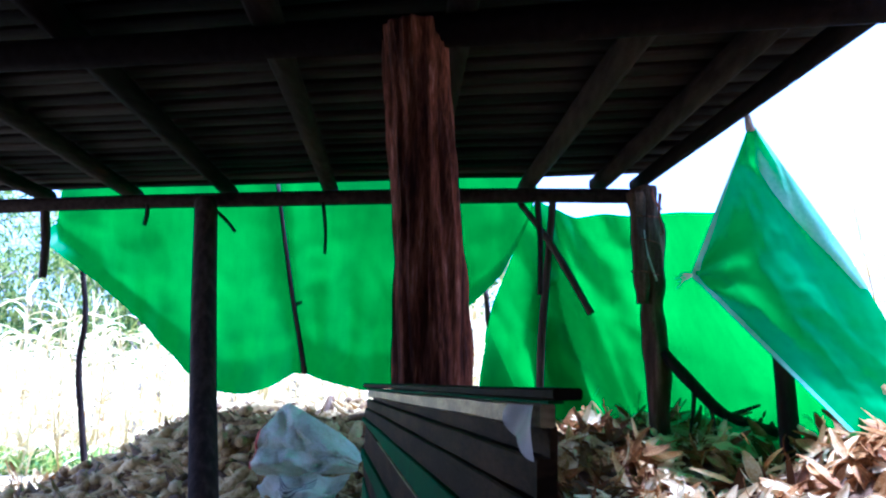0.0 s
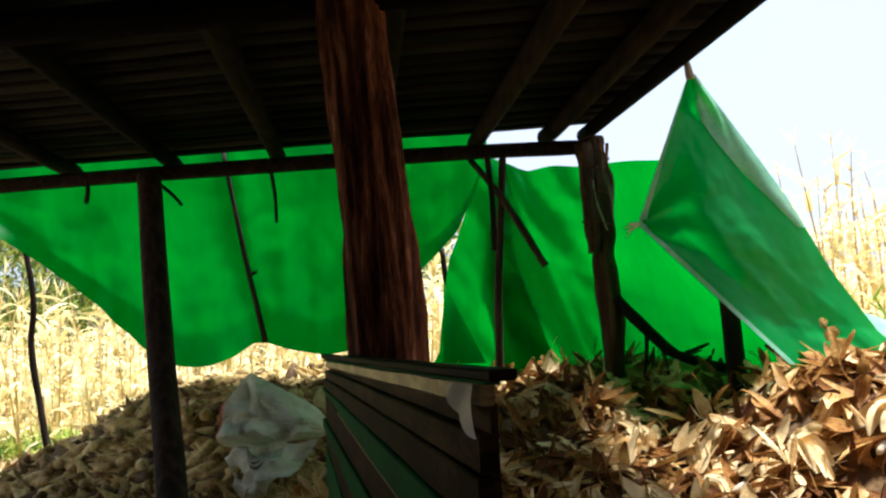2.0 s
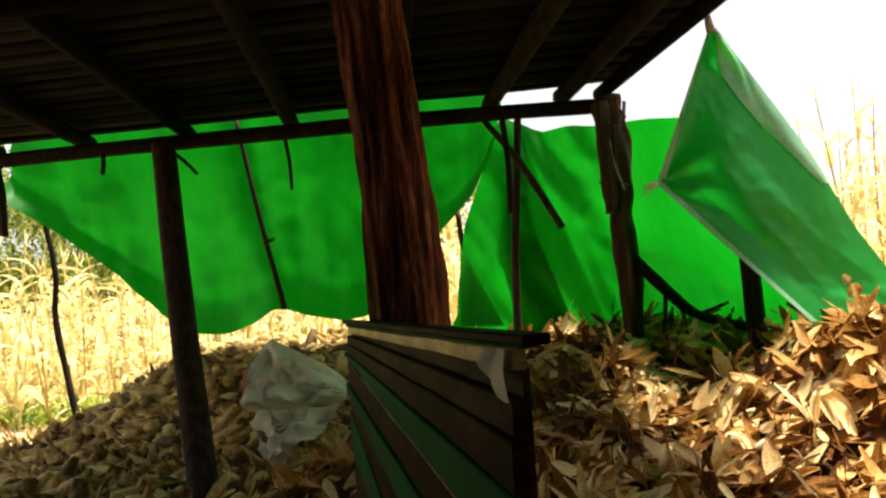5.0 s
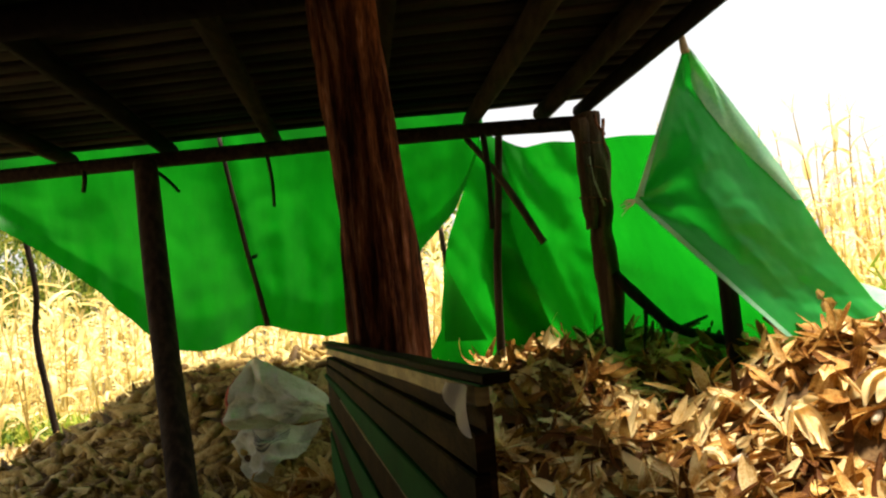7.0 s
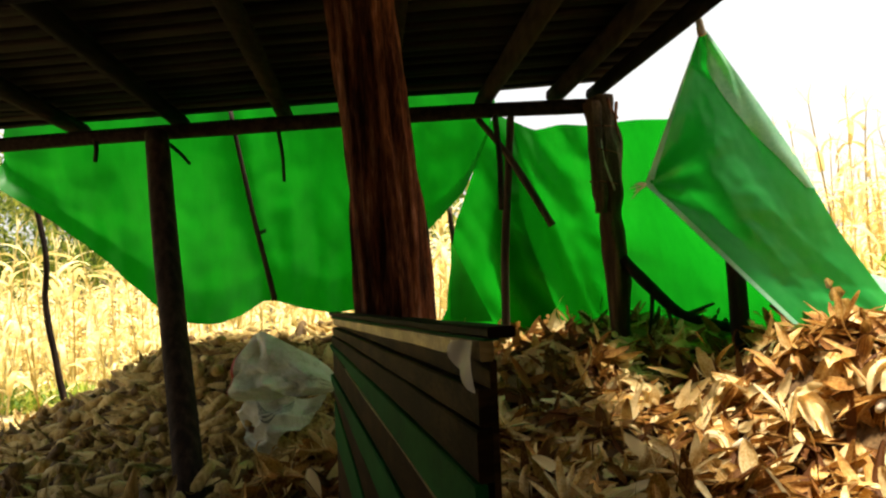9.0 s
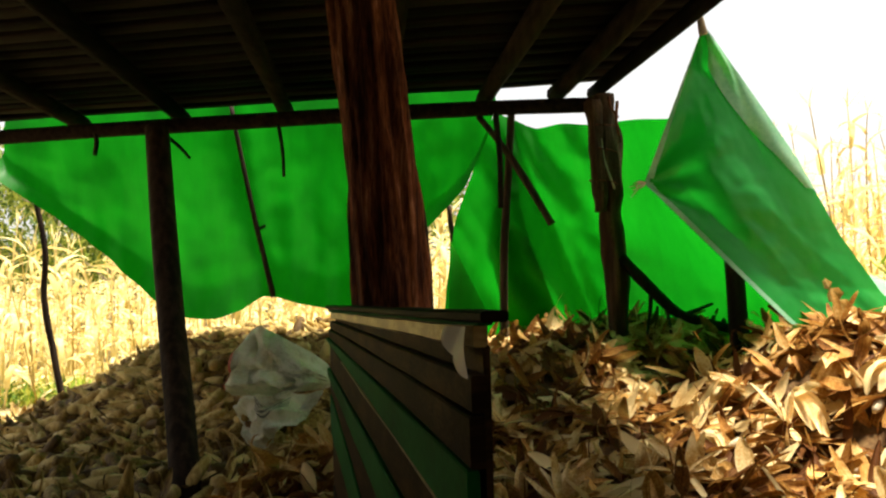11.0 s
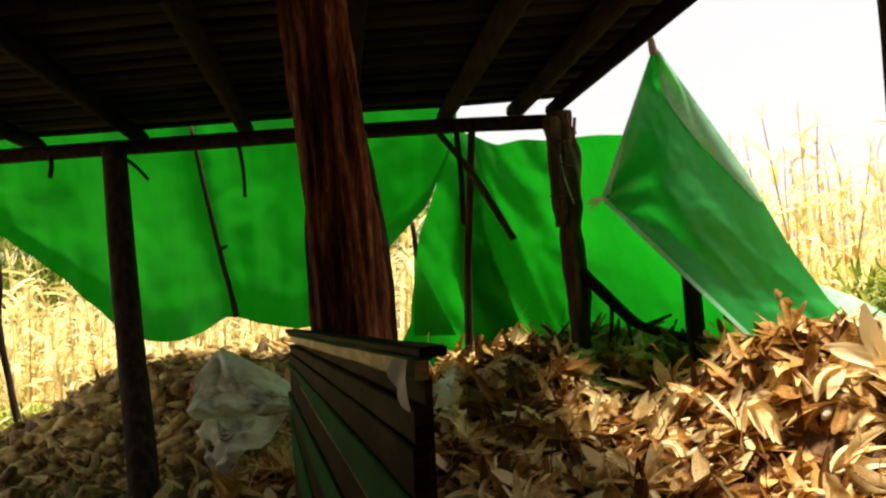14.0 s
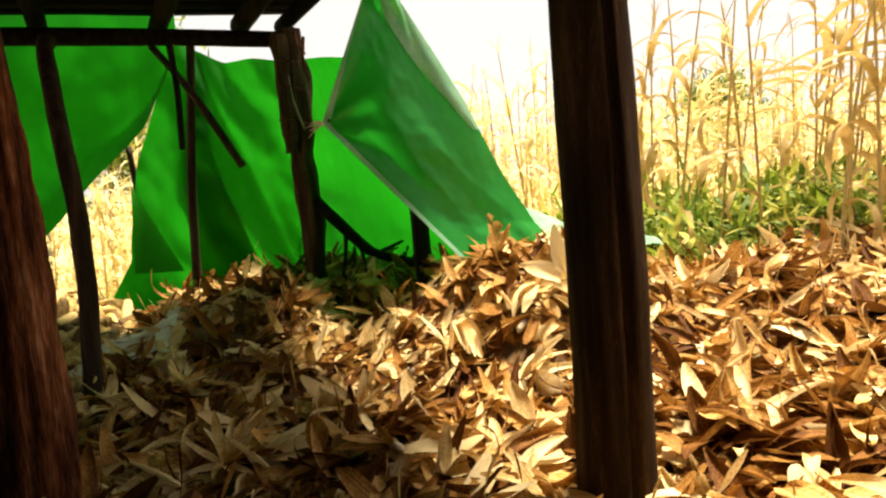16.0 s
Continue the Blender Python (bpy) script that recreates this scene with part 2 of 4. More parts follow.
def joined(name, templates, mats, picks, material, smooth=True, stripes=False):
    """One mesh out of many small pieces: each pick is a template's index and a 4 x 4 array."""
    vs, loops, starts, totals = [], [], [], []
    base = at = 0
    for i, m in zip(picks, mats):
        tv, tf = templates[i]
        vs.append(tv @ m[:3, :3].T + m[:3, 3])
        for f in tf:
            loops.extend(base + k for k in f)
            starts.append(at)
            totals.append(len(f))
            at += len(f)
        base += len(tv)
    co = np.concatenate(vs)
    me = bpy.data.meshes.new(name)
    me.vertices.add(len(co))
    me.vertices.foreach_set("co", co.astype(np.float32).ravel())
    me.loops.add(len(loops))
    me.loops.foreach_set("vertex_index", np.array(loops, dtype=np.int32))
    me.polygons.add(len(starts))
    me.polygons.foreach_set("loop_start", np.array(starts, dtype=np.int32))
    if smooth:
        me.polygons.foreach_set("use_smooth", [True] * len(starts))
    me.materials.append(material)
    me.update(calc_edges=True)
    if stripes:
        across(me, [0.5 if len(templates[i][0]) % 5 else None for i in picks], [len(templates[i][0]) for i in picks])
    return me


def across(me, heads, counts):
    """A value across each leaf, edge to edge, for the veins."""
    vals = []
    for h, n in zip(heads, counts):
        row = np.tile((0.0, 0.25, 0.5, 0.75, 1.0), n // 5 + 1)
        vals.append(np.r_[0.5, row][:n] if h is not None else row[:n])
    a = me.attributes.new("across", "FLOAT", "POINT")
    a.data.foreach_set("value", np.concatenate(vals).astype(np.float32))


def arr(loc, rx, ry, rz, s=1.0):
    m = np.array(Matrix.LocRotScale(loc, Euler((rx, ry, rz)), (s, s, s)))
    return m


# ---------------------------------------------------------------- ground and heaps
def bell(x, y, cx, cy, sx, sy, p=2.0):
    return math.exp(-0.5 * (abs((x - cx) / sx) ** p + abs((y - cy) / sy) ** p))


def ground_z(x, y):
    z = 0.10 + 0.06 * max(-8.0, min(5.0, x))
    if y > 5.5:
        z -= 0.12 * min(y - 5.5, 9.0) * max(0.0, min(1.0, (1.0 - x) / 5.0))
    return z + 0.03 * noise.noise(Vector((x * 0.7, y * 0.7, 0)))


def husk_z(x, y):
    z = 0.07 + 0.37 * bell(x, y, 0.80, 5.1, 1.05, 0.75, 2.5) + 0.41 * bell(x, y, 1.90, 3.56, 0.44, 0.46, 2.8)
    z += 0.16 * bell(x, y, 3.7, 3.6, 1.3, 0.7, 2.5)
    return ground_z(x, y) + z + 0.07 * noise.noise(Vector((x * 2.3, y * 2.3, 4))) + 0.045 * noise.noise(Vector((x * 6, y * 6, 1)))


def ear_z(x, y):
    z = 0.02 + 0.53 * bell(x, y, -1.55, 5.05, 1.15, 0.62, 3.0)
    return ground_z(x, y) + z + 0.03 * noise.noise(Vector((x * 3, y * 3, 7)))


def heap_z(x, y):
    return max(husk_z(x, y) if x > -0.9 else -9, ear_z(x, y) if x < 0.2 else -9)


def sheet(name, x0, x1, y0, y1, step, fz, material):
    nx, ny = int((x1 - x0) / step) + 1, int((y1 - y0) / step) + 1
    v = [(x0 + i * step, y0 + j * step, fz(x0 + i * step, y0 + j * step)) for j in range(ny) for i in range(nx)]
    f = [(j * nx + i, j * nx + i + 1, (j + 1) * nx + i + 1, (j + 1) * nx + i) for j in range(ny - 1) for i in range(nx - 1)]
    return mesh_from(name, v, f, material)


def ground_mesh():
    """One sheet, fine near the shed and coarse out to the horizon."""
    xs = [-900, -300, -120, -60, -35, -22] + [-15 + 0.6 * i for i in range(51)] + [22, 35, 60, 120, 300, 900]
    ys = [-900, -300, -100, -40, -18, -9] + [-5 + 0.6 * i for i in range(47)] + [30, 45, 80, 160, 400, 900]
    v = [(x, y, ground_z(x, y)) for y in ys for x in xs]
    n = len(xs)
    f = [(j * n + i, j * n + i + 1, (j + 1) * n + i + 1, (j + 1) * n + i) for j in range(len(ys) - 1) for i in range(n - 1)]
    return mesh_from("ground", v, f, M_SOIL)


tagged(put("ground", ground_mesh()), "bare brown soil strewn with dry crop litter", "ground", kind="structure")


# ---------------------------------------------------------------- leaf templates
def leaf(length, width, bend, cup, seed, rows=6, twist=0.0, tip=0.9, cols=2):
    """A dry strap-shaped leaf, bent along its length and curled across, from the origin towards +x."""
    rng = random.Random(seed)
    v, f = [], []
    x = z = y = 0.0
    ang = rng.uniform(-0.15, 0.25)
    side = rng.uniform(-0.6, 0.6)
    n = cols + 1
    for i in range(rows + 1):
        t = i / rows
        petal = max(0.10, math.sin(math.pi * (0.10 + 0.87 * t)) ** 0.6)
        w = width * petal if tip < 0.9 else width * min(1.0, 0.72 + 1.1 * t) * max(0.08, 1 - max(0.0, (t - 0.35) / 0.65) ** 2.4)
        tw = twist * t
        c = cup * (0.7 + 0.6 * math.sin(4 * t + seed))
        for k in range(n):
            a = (2 * k / cols - 1)
            th = a * c * 1.6
            rad = w / 2 / max(0.15, abs(c * 1.6))
            dy, dz = rad * math.sin(th) if abs(c) > 0.1 else a * w / 2, rad * (1 - math.cos(th))
            v.append((x - math.sin(ang) * dz, y + dy * math.cos(tw) - dz * math.sin(tw), z + math.cos(ang) * dz * math.cos(tw) + dy * math.sin(tw)))
        ang += bend / rows * rng.uniform(0.2, 1.8)
        x += math.cos(ang) * length / rows
        z += math.sin(ang) * length / rows
        y += side * length / rows * (t - 0.2)
    for i in range(rows):
        for k in range(cols):
            a = i * n + k
            f.append((a, a + n, a + n + 1, a + 1))
    return np.array(v), f


def merged(parts):
    vs, fs, base = [], [], 0
    for v, f in parts:
        vs.append(v)
        fs += [tuple(base + k for k in q) for q in f]
        base += len(v)
    return np.concatenate(vs), fs


LEAVES = [leaf(0.17 + 0.10 * (i % 5) / 4, 0.042 + 0.028 * (i % 3) / 2, (-2.4, -1.5, 0.7, -0.9, -3.0, -1.9, -0.5)[i % 7], (0.45, 0.8, -0.6, 0.65)[i % 4], i, rows=8,
               twist=(0.3, 0.9, -0.8)[i % 3], tip=0.8, cols=4) for i in range(28)]
LEAVES += [leaf(0.14 + 0.03 * i, 0.014 + 0.002 * i, (-2.5, 1.8, -1.2, 3.0)[i % 4], 0.6, 60 + i, rows=9, twist=(2.0, -2.5)[i % 2], tip=0.95, cols=4) for i in range(6)]


def bunch(seed):
    """Husk torn from an ear: leaves splayed from one stub, all joined at its point."""
    rng = random.Random(seed)
    vs, fs = [np.zeros((1, 3))], []
    base = 1
    spread = rng.uniform(0.3, 0.95)
    flat = rng.uniform(0.0, 0.5)
    for i in range(rng.randint(7, 10)):
        lv, lf = leaf(rng.uniform(0.15, 0.24), rng.uniform(0.040, 0.068), rng.uniform(-2.6, 0.3), rng.uniform(0.45, 1.0), seed * 31 + i, rows=7, tip=0.8, cols=4,
                      twist=rng.uniform(-0.7, 0.7))
        m = np.array(Euler((rng.uniform(-0.7, 0.7), -rng.uniform(-0.25, 0.65 - flat), rng.gauss(0, spread))).to_matrix())
        vs.append((lv @ m.T)[5:])
        for q in lf:
            q = [0 if k < 5 else base + k - 5 for k in q]
            q = [k for n, k in enumerate(q) if k != q[n - 1]]
            if len(q) > 2:
                fs.append(tuple(q))
        base += len(lv) - 5
    return np.concatenate(vs), fs


def ear(seed):
    """An ear wrapped in its husk: a spindle with a ragged tip."""
    rng = random.Random(seed)
    rows, sides, v, f = 8, 9, [], []
    L, R = rng.uniform(0.21, 0.28), rng.uniform(0.026, 0.033)
    for i in range(rows + 1):
        t = i / rows
        r = R * (0.35 + 0.75 * math.sin(math.pi * min(1.0, t * 0.8 + 0.14))) * (1 - 0.9 * t ** 3)
        for s in range(sides):
            a = 2 * math.pi * s / sides + 0.25 * t
            q = r * (1 + 0.06 * rng.uniform(-1, 1))
            v.append(((t - 0.5) * L, math.cos(a) * q + 0.01 * math.sin(3 * t), math.sin(a) * q))
    for i in range(rows):
        for s in range(sides):
            t = (s + 1) % sides
            f.append((i * sides + s, i * sides + t, (i + 1) * sides + t, (i + 1) * sides + s))
    f.append(tuple(reversed(range(sides))))
    f.append(tuple(rows * sides + s for s in range(sides)))
    parts = [(np.array(v), f)]
    for k in range(rng.choice((0, 1, 1))):
        lv, lf = leaf(rng.uniform(0.08, 0.12), 0.024, rng.uniform(-0.9, 0.9), 0.5, seed * 7 + k, rows=4)
        m = np.array(Euler((rng.uniform(0, 6.2), rng.uniform(-0.3, 0.3), rng.uniform(-0.3, 0.3))).to_matrix())
        parts.append((lv @ m.T + np.array((L * 0.15, 0, 0)), lf))
    return merged(parts)


BUNCHES = [bunch(100 + i) for i in range(14)]
EARS = [ear(300 + i) for i in range(12)]


def slope_turn(fz, x, y, rng, tilt=0.5, heading=None):
    gx = (fz(x + 0.06, y) - fz(x - 0.06, y)) / 0.12
    gy = (fz(x, y + 0.06) - fz(x, y - 0.06)) / 0.12
    base = Vector((-gx, -gy, 1)).to_track_quat("Z", "Y").to_matrix()
    return base @ Euler((rng.gauss(0, tilt), rng.gauss(-0.05, tilt), rng.uniform(0, 6.283) if heading is None else rng.gauss(heading, 0.75))).to_matrix()


def placed(fz, x, y, up, rng, tilt, s=1.0, heading=None):
    m = np.eye(4)
    m[:3, :3] = np.array(slope_turn(fz, x, y, rng, tilt, heading)) * s
    m[:3, 3] = (x, y, fz(x, y) + up)
    return m


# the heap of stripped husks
husk_pile = put("husk_pile", sheet("husk_pile", -0.95, 6.5, 0.9, 5.6, 0.08, husk_z, M_HEAPBASE))
tagged(husk_pile, "heap of dry golden-brown maize husks on the ground", "husk heap")


def husk_spot(rng):
    while True:
        x, y = rng.uniform(-0.8, 5.6), rng.uniform(1.0, 5.3)
        if x > 2.4 and y > 4.5:
            continue
        if x < -0.1 and y > 3.9:
            continue
        return x, y


rng = random.Random(11)
picks, mats_ = [], []
for i in range(6200):
    x, y = husk_spot(rng)
    picks.append(rng.randrange(len(LEAVES)))
    mats_.append(placed(husk_z, x, y, rng.uniform(-0.005, 0.045), rng, 0.2, rng.uniform(0.75, 1.2)))
for i in range(2600):
    x, y = husk_spot(rng)
    picks.append(len(LEAVES) + rng.randrange(len(BUNCHES)))
    mats_.append(placed(husk_z, x, y, rng.uniform(0.0, 0.05), rng, 0.24, rng.uniform(0.75, 1.15)))
loose = put("husk_litter", joined("husk_litter", LEAVES + BUNCHES, mats_, picks, M_HUSK, stripes=True), husk_pile)
tagged(loose, "countless loose dry husk leaves", kind="stuff")

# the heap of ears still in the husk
ear_pile = put("ear_pile", sheet("ear_pile", -3.9, 0.15, 2.4, 5.9, 0.08, ear_z, M_HEAPBASE))
tagged(ear_pile, "heap of unshelled maize ears in dull tan husks", "maize heap")
picks, mats_ = [], []
rng = random.Random(12)
for i in range(3200):
    x, y = rng.gauss(-1.7, 0.9), rng.gauss(4.6, 0.65)
    if not (-3.6 < x < 0.1 and 2.9 < y < 5.7):
        continue
    picks.append(rng.randrange(len(EARS)))
    mats_.append(placed(ear_z, x, y, rng.uniform(-0.01, 0.06), rng, 0.3, rng.uniform(1.1, 1.45), 3.5))
for i in range(3000):
    x, y = rng.uniform(-4.2, 0.1), rng.uniform(2.4, 5.4)
    if bell(x, y, -1.55, 5.05, 1.15, 0.62, 3.0) > 0.12 and rng.random() < 0.97:
        continue
    picks.append(len(EARS) + rng.randrange(len(LEAVES)))
    mats_.append(placed(ear_z, x, y, rng.uniform(0.0, 0.02), rng, 0.25, rng.uniform(0.7, 1.1)))
tagged(put("ear_litter", joined("ear_litter", EARS + LEAVES, mats_, picks, M_EAR), ear_pile), "countless maize ears and scraps", kind="stuff")


# ---------------------------------------------------------------- the shed
shed = thing("shed_platform", "low raised plank platform on poles, wood coloured near black for shade", "shed")
JD = Vector((-0.25, 0.968, -0.026))          # the joists' way, back from the camera


def plat(x_at_back, y):
    """A point of the platform's underside: where a joist's line that ends at x_at_back over the back beam crosses y."""
    k = (4.75 - y) / JD.y
    return Vector((x_at_back, 4.75, 2.27)) - JD * k


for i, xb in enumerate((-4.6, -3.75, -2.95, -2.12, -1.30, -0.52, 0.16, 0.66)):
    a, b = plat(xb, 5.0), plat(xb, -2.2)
    pole("joist", [a, (a + b) / 2 + Vector((0.02 * (-1) ** i, 0, 0.01)), b], 0.058, 0.065, M_SHADED, shed, sides=8, wobble=0.15, seed=i, per=10)
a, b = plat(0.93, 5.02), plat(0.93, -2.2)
pole("edge_joist", [a, (a + b) / 2, b], 0.05, 0.055, M_SHADED, shed, sides=8, wobble=0.1, seed=31, per=10)

# the deck: rough slats side by side across the joists, and the solid floor over them
rng = random.Random(5)
picks, mats_, tmpl = [], [], []
for i in range(6):
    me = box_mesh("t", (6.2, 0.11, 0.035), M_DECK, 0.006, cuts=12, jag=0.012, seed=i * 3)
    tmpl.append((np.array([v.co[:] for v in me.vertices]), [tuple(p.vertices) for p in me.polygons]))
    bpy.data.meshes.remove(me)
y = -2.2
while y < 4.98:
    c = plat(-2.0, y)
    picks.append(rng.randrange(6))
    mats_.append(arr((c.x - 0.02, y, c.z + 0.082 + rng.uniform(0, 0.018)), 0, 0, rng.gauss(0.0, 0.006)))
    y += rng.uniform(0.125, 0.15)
tagged(put("ceiling", joined("ceiling", tmpl, mats_, picks, M_DECK, smooth=False)), "underside of rough slats, coloured near black for the shade", "ceiling", kind="structure")
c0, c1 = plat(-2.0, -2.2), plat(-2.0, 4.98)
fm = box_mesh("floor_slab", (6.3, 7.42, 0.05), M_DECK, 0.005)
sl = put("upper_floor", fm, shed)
shear = Matrix(((1, -0.258, 0, 0), (0, 1, 0, 0), (0, -0.027, 1, 0), (0, 0, 0, 1)))
sl.matrix_basis = Matrix.Translation(((c0.x + c1.x) / 2, (c0.y + c1.y) / 2, (c0.z + c1.z) / 2 + 0.15))
for v in fm.vertices:
    v.co = shear @ v.co

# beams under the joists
pole("back_beam", [(-4.7, 4.42, 2.06), (-2.1, 4.58, 2.12), (0.0, 4.74, 2.145), (0.93, 4.8, 2.135)], 0.055, 0.05, M_SHADED, shed, sides=10, wobble=0.1, seed=3)
pole("middle_beam", [(-4.2, 2.36, 2.24), (-1.5, 2.42, 2.22), (1.55, 2.48, 2.23)], 0.06, 0.06, M_SHADED, shed, sides=10, wobble=0.1, seed=4)
for i, (p0, p1, r) in enumerate((((-2.58, 4.52, 2.10), (-2.57, 4.5, 1.93), 0.018), ((-2.08, 4.55, 2.06), (-1.84, 4.45, 1.87), 0.014),
                                 ((-1.28, 4.62, 2.10), (-1.24, 4.6, 1.73), 0.014), ((-3.40, 4.5, 2.07), (-3.36, 4.5, 1.55), 0.035),
                                 ((0.20, 4.70, 2.10), (0.215, 4.70, 1.47), 0.022))):
    q0, q1 = Vector(p0), Vector(p1)
    pole("peg", [q0, (q0 + q1) / 2 + Vector((0.012, 0, 0)), q1], r, r * 0.8, M_OLDWOOD, shed, sides=7, seed=40 + i)


def post(label, pts, r0, r1, material, seed, **kw):
    ob = pole("post", pts, r0, r1, material, seed=seed, **kw)
    return tagged(ob, label, "post")


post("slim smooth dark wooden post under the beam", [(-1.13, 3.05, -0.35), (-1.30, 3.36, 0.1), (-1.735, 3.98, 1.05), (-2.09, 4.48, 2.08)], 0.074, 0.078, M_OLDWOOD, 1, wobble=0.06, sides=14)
post("thick tree-trunk post with peeling reddish bark", [(0.0, 2.47, 0.0), (-0.01, 2.47, 0.7), (-0.033, 2.47, 1.2), (-0.064, 2.47, 1.65), (-0.122, 2.46, 2.24)],
     0.132, 0.112, M_BARK, 2, wobble=0.04, sides=72, per=24, freq=1, ridges=0.16)
post("weathered squared post split by a long crack", [(1.625, 2.0, 0.0), (1.605, 2.0, 0.9), (1.575, 2.0, 1.7), (1.56, 2.0, 2.3)], 0.112, 0.090, M_GREYPOST, 3,
     wobble=0.07, sides=56, per=10, freq=1.5, groove=(4.64, 0.16, 0.6), ridges=0.05)
post("knotty dark corner post lashed under the beam", [(0.96, 4.78, 0.3), (0.955, 4.78, 0.9), (0.93, 4.78, 1.4), (0.93, 4.78, 1.8), (0.87, 4.79, 2.18)], 0.062, 0.092, M_GREYPOST, 4,
     wobble=0.35, sides=24, per=10, freq=2, ridges=0.12)
post("short dark post standing in the husks behind the tarpaulin", [(1.60, 4.3, 0.4), (1.57, 4.3, 0.9), (1.54, 4.3, 1.45)], 0.055, 0.05, M_OLDWOOD, 5, sides=10)


corner = bpy.data.objects["post.003"]
pole("splice", [(0.865, 4.70, 1.42), (0.85, 4.70, 1.8), (0.83, 4.71, 2.14)], 0.04, 0.06, M_GREYPOST, corner, "short knotty stub lashed to the post", sides=14, wobble=0.5, seed=71, ridges=0.2, per=8)
for i, z in enumerate((1.58, 1.83, 2.02)):
    ring = [(0.895 + 0.095 * math.cos(a * 0.8), 4.74 + 0.095 * math.sin(a * 0.8), z + 0.05 * math.sin(a * 0.4 + i)) for a in range(9)]
    pole("lashing", ring, 0.006, 0.004, M_BARK, corner, "frayed bark-fibre lashing", sides=5, wobble=0.3, seed=80 + i, per=3)

for i, (x0, z0, x1, z1) in enumerate(((0.985, 2.13, 1.0, 1.86), (0.865, 1.98, 0.95, 1.56), (0.93, 2.16, 0.99, 2.02))):
    pts = [(x0, 4.69, z0), ((x0 + x1) / 2 - 0.02, 4.665, (z0 + z1) / 2), (x1, 4.675, z1)]
    pole("bark_strip", pts, 0.011, 0.006, M_STRING if i == 1 else M_BARK, corner, "loose strip of pale bark", sides=6, wobble=0.4, seed=90 + i, per=5, squash=0.5)

# unseen walls added behind and beside the camera to keep daylight out
wall = tagged(put("wall_south", box_mesh("wall_south", (6.4, 0.06, 2.6), M_DECK, 0.01)), "unseen dark wall added to keep light out of the shed", "wall", kind="structure")
wall.location = (-0.5, -1.2, 1.2)
wall = tagged(put("wall_west", box_mesh("wall_west", (0.06, 2.2, 2.6), M_DECK, 0.01)), "unseen dark wall added to keep light out of one side", "wall", kind="structure")
wall.location = (-3.3, -0.1, 1.1)
wall = tagged(put("wall_east", box_mesh("wall_east", (0.06, 2.2, 2.4), M_DECK, 0.01)), "unseen dark wall added to keep light out of one side", "wall", kind="structure")
wall.location = (2.45, -0.1, 1.3)


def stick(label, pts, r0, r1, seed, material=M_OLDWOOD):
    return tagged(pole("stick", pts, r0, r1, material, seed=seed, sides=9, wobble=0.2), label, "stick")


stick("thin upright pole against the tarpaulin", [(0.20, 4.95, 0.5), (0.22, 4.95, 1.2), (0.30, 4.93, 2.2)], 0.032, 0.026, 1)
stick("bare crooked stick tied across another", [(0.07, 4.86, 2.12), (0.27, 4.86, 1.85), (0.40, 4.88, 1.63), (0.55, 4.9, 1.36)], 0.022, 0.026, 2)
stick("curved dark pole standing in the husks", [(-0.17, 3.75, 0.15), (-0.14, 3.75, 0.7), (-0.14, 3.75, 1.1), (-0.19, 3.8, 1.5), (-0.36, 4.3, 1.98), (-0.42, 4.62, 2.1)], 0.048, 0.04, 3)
# set in front of the sheet for the shadow of a stick behind it
stick("thin stick standing in for the shadow of one behind the tarpaulin", [(-1.63, 5.30, 0.88), (-1.79, 5.28, 1.64), (-1.93, 5.27, 2.40)], 0.022, 0.018, 4)
stick("thin crooked stake at the field's edge", [(-3.62, 5.5, -0.1), (-3.72, 5.5, 0.4), (-3.80, 5.5, 0.9), (-3.78, 5.5, 1.3), (-3.86, 5.5, 1.75)], 0.03, 0.022, 5)
stick("thin stake beside the gap between the tarpaulins", [(-0.14, 5.5, 0.45), (-0.19, 5.5, 1.0), (-0.24, 5.5, 1.56)], 0.024, 0.02, 6)
br = tagged(pole("branch", [(0.98, 4.72, 1.12), (1.22, 4.7, 0.85), (1.36, 4.68, 0.74), (1.62, 4.66, 0.66)], 0.04, 0.03, M_OLDWOOD, seed=7, wobble=0.3), "forked dry branch leaning on a post", "branch")
for i, (p, q) in enumerate((((1.16, 4.7, 0.9), (1.12, 4.66, 0.62)), ((1.24, 4.7, 0.84), (1.27, 4.64, 0.6)), ((1.36, 4.68, 0.75), (1.52, 4.64, 0.82)))):
    pole("twig", [p, ((p[0] + q[0]) / 2 + 0.01, p[1], (p[2] + q[2]) / 2), q], 0.016, 0.008, M_OLDWOOD, br, sides=6, seed=60 + i)


# ---------------------------------------------------------------- tarpaulins
def creases(a, b, seed, count=9, reach=0.5):
    """Sharp folds of a stiff sheet: a few straight creases at odd angles, each fading along and away from its line."""
    rng = random.Random(seed)
    d = 0.0
    for k in range(count):
        ang, ca, cb, amp = rng.uniform(0, 3.14), rng.random(), rng.random(), rng.uniform(-1, 1)
        across_, along = (a - ca) * math.cos(ang) + (b - cb) * math.sin(ang), (b - cb) * math.cos(ang) - (a - ca) * math.sin(ang)
        d += amp * max(0.0, 1 - abs(across_) / (0.35 * reach)) * max(0.0, 1 - (along / reach) ** 2)
    return d


def smooth_of(keys):
    """A smooth function through a few (x, value) pairs."""
    def fn(x):
        if x <= keys[0][0]:
            return keys[0][1]
        for (x0, a), (x1, b) in zip(keys, keys[1:]):
            if x <= x1:
                t = (x - x0) / (x1 - x0)
                return a + (b - a) * t
        return keys[-1][1]
    return fn


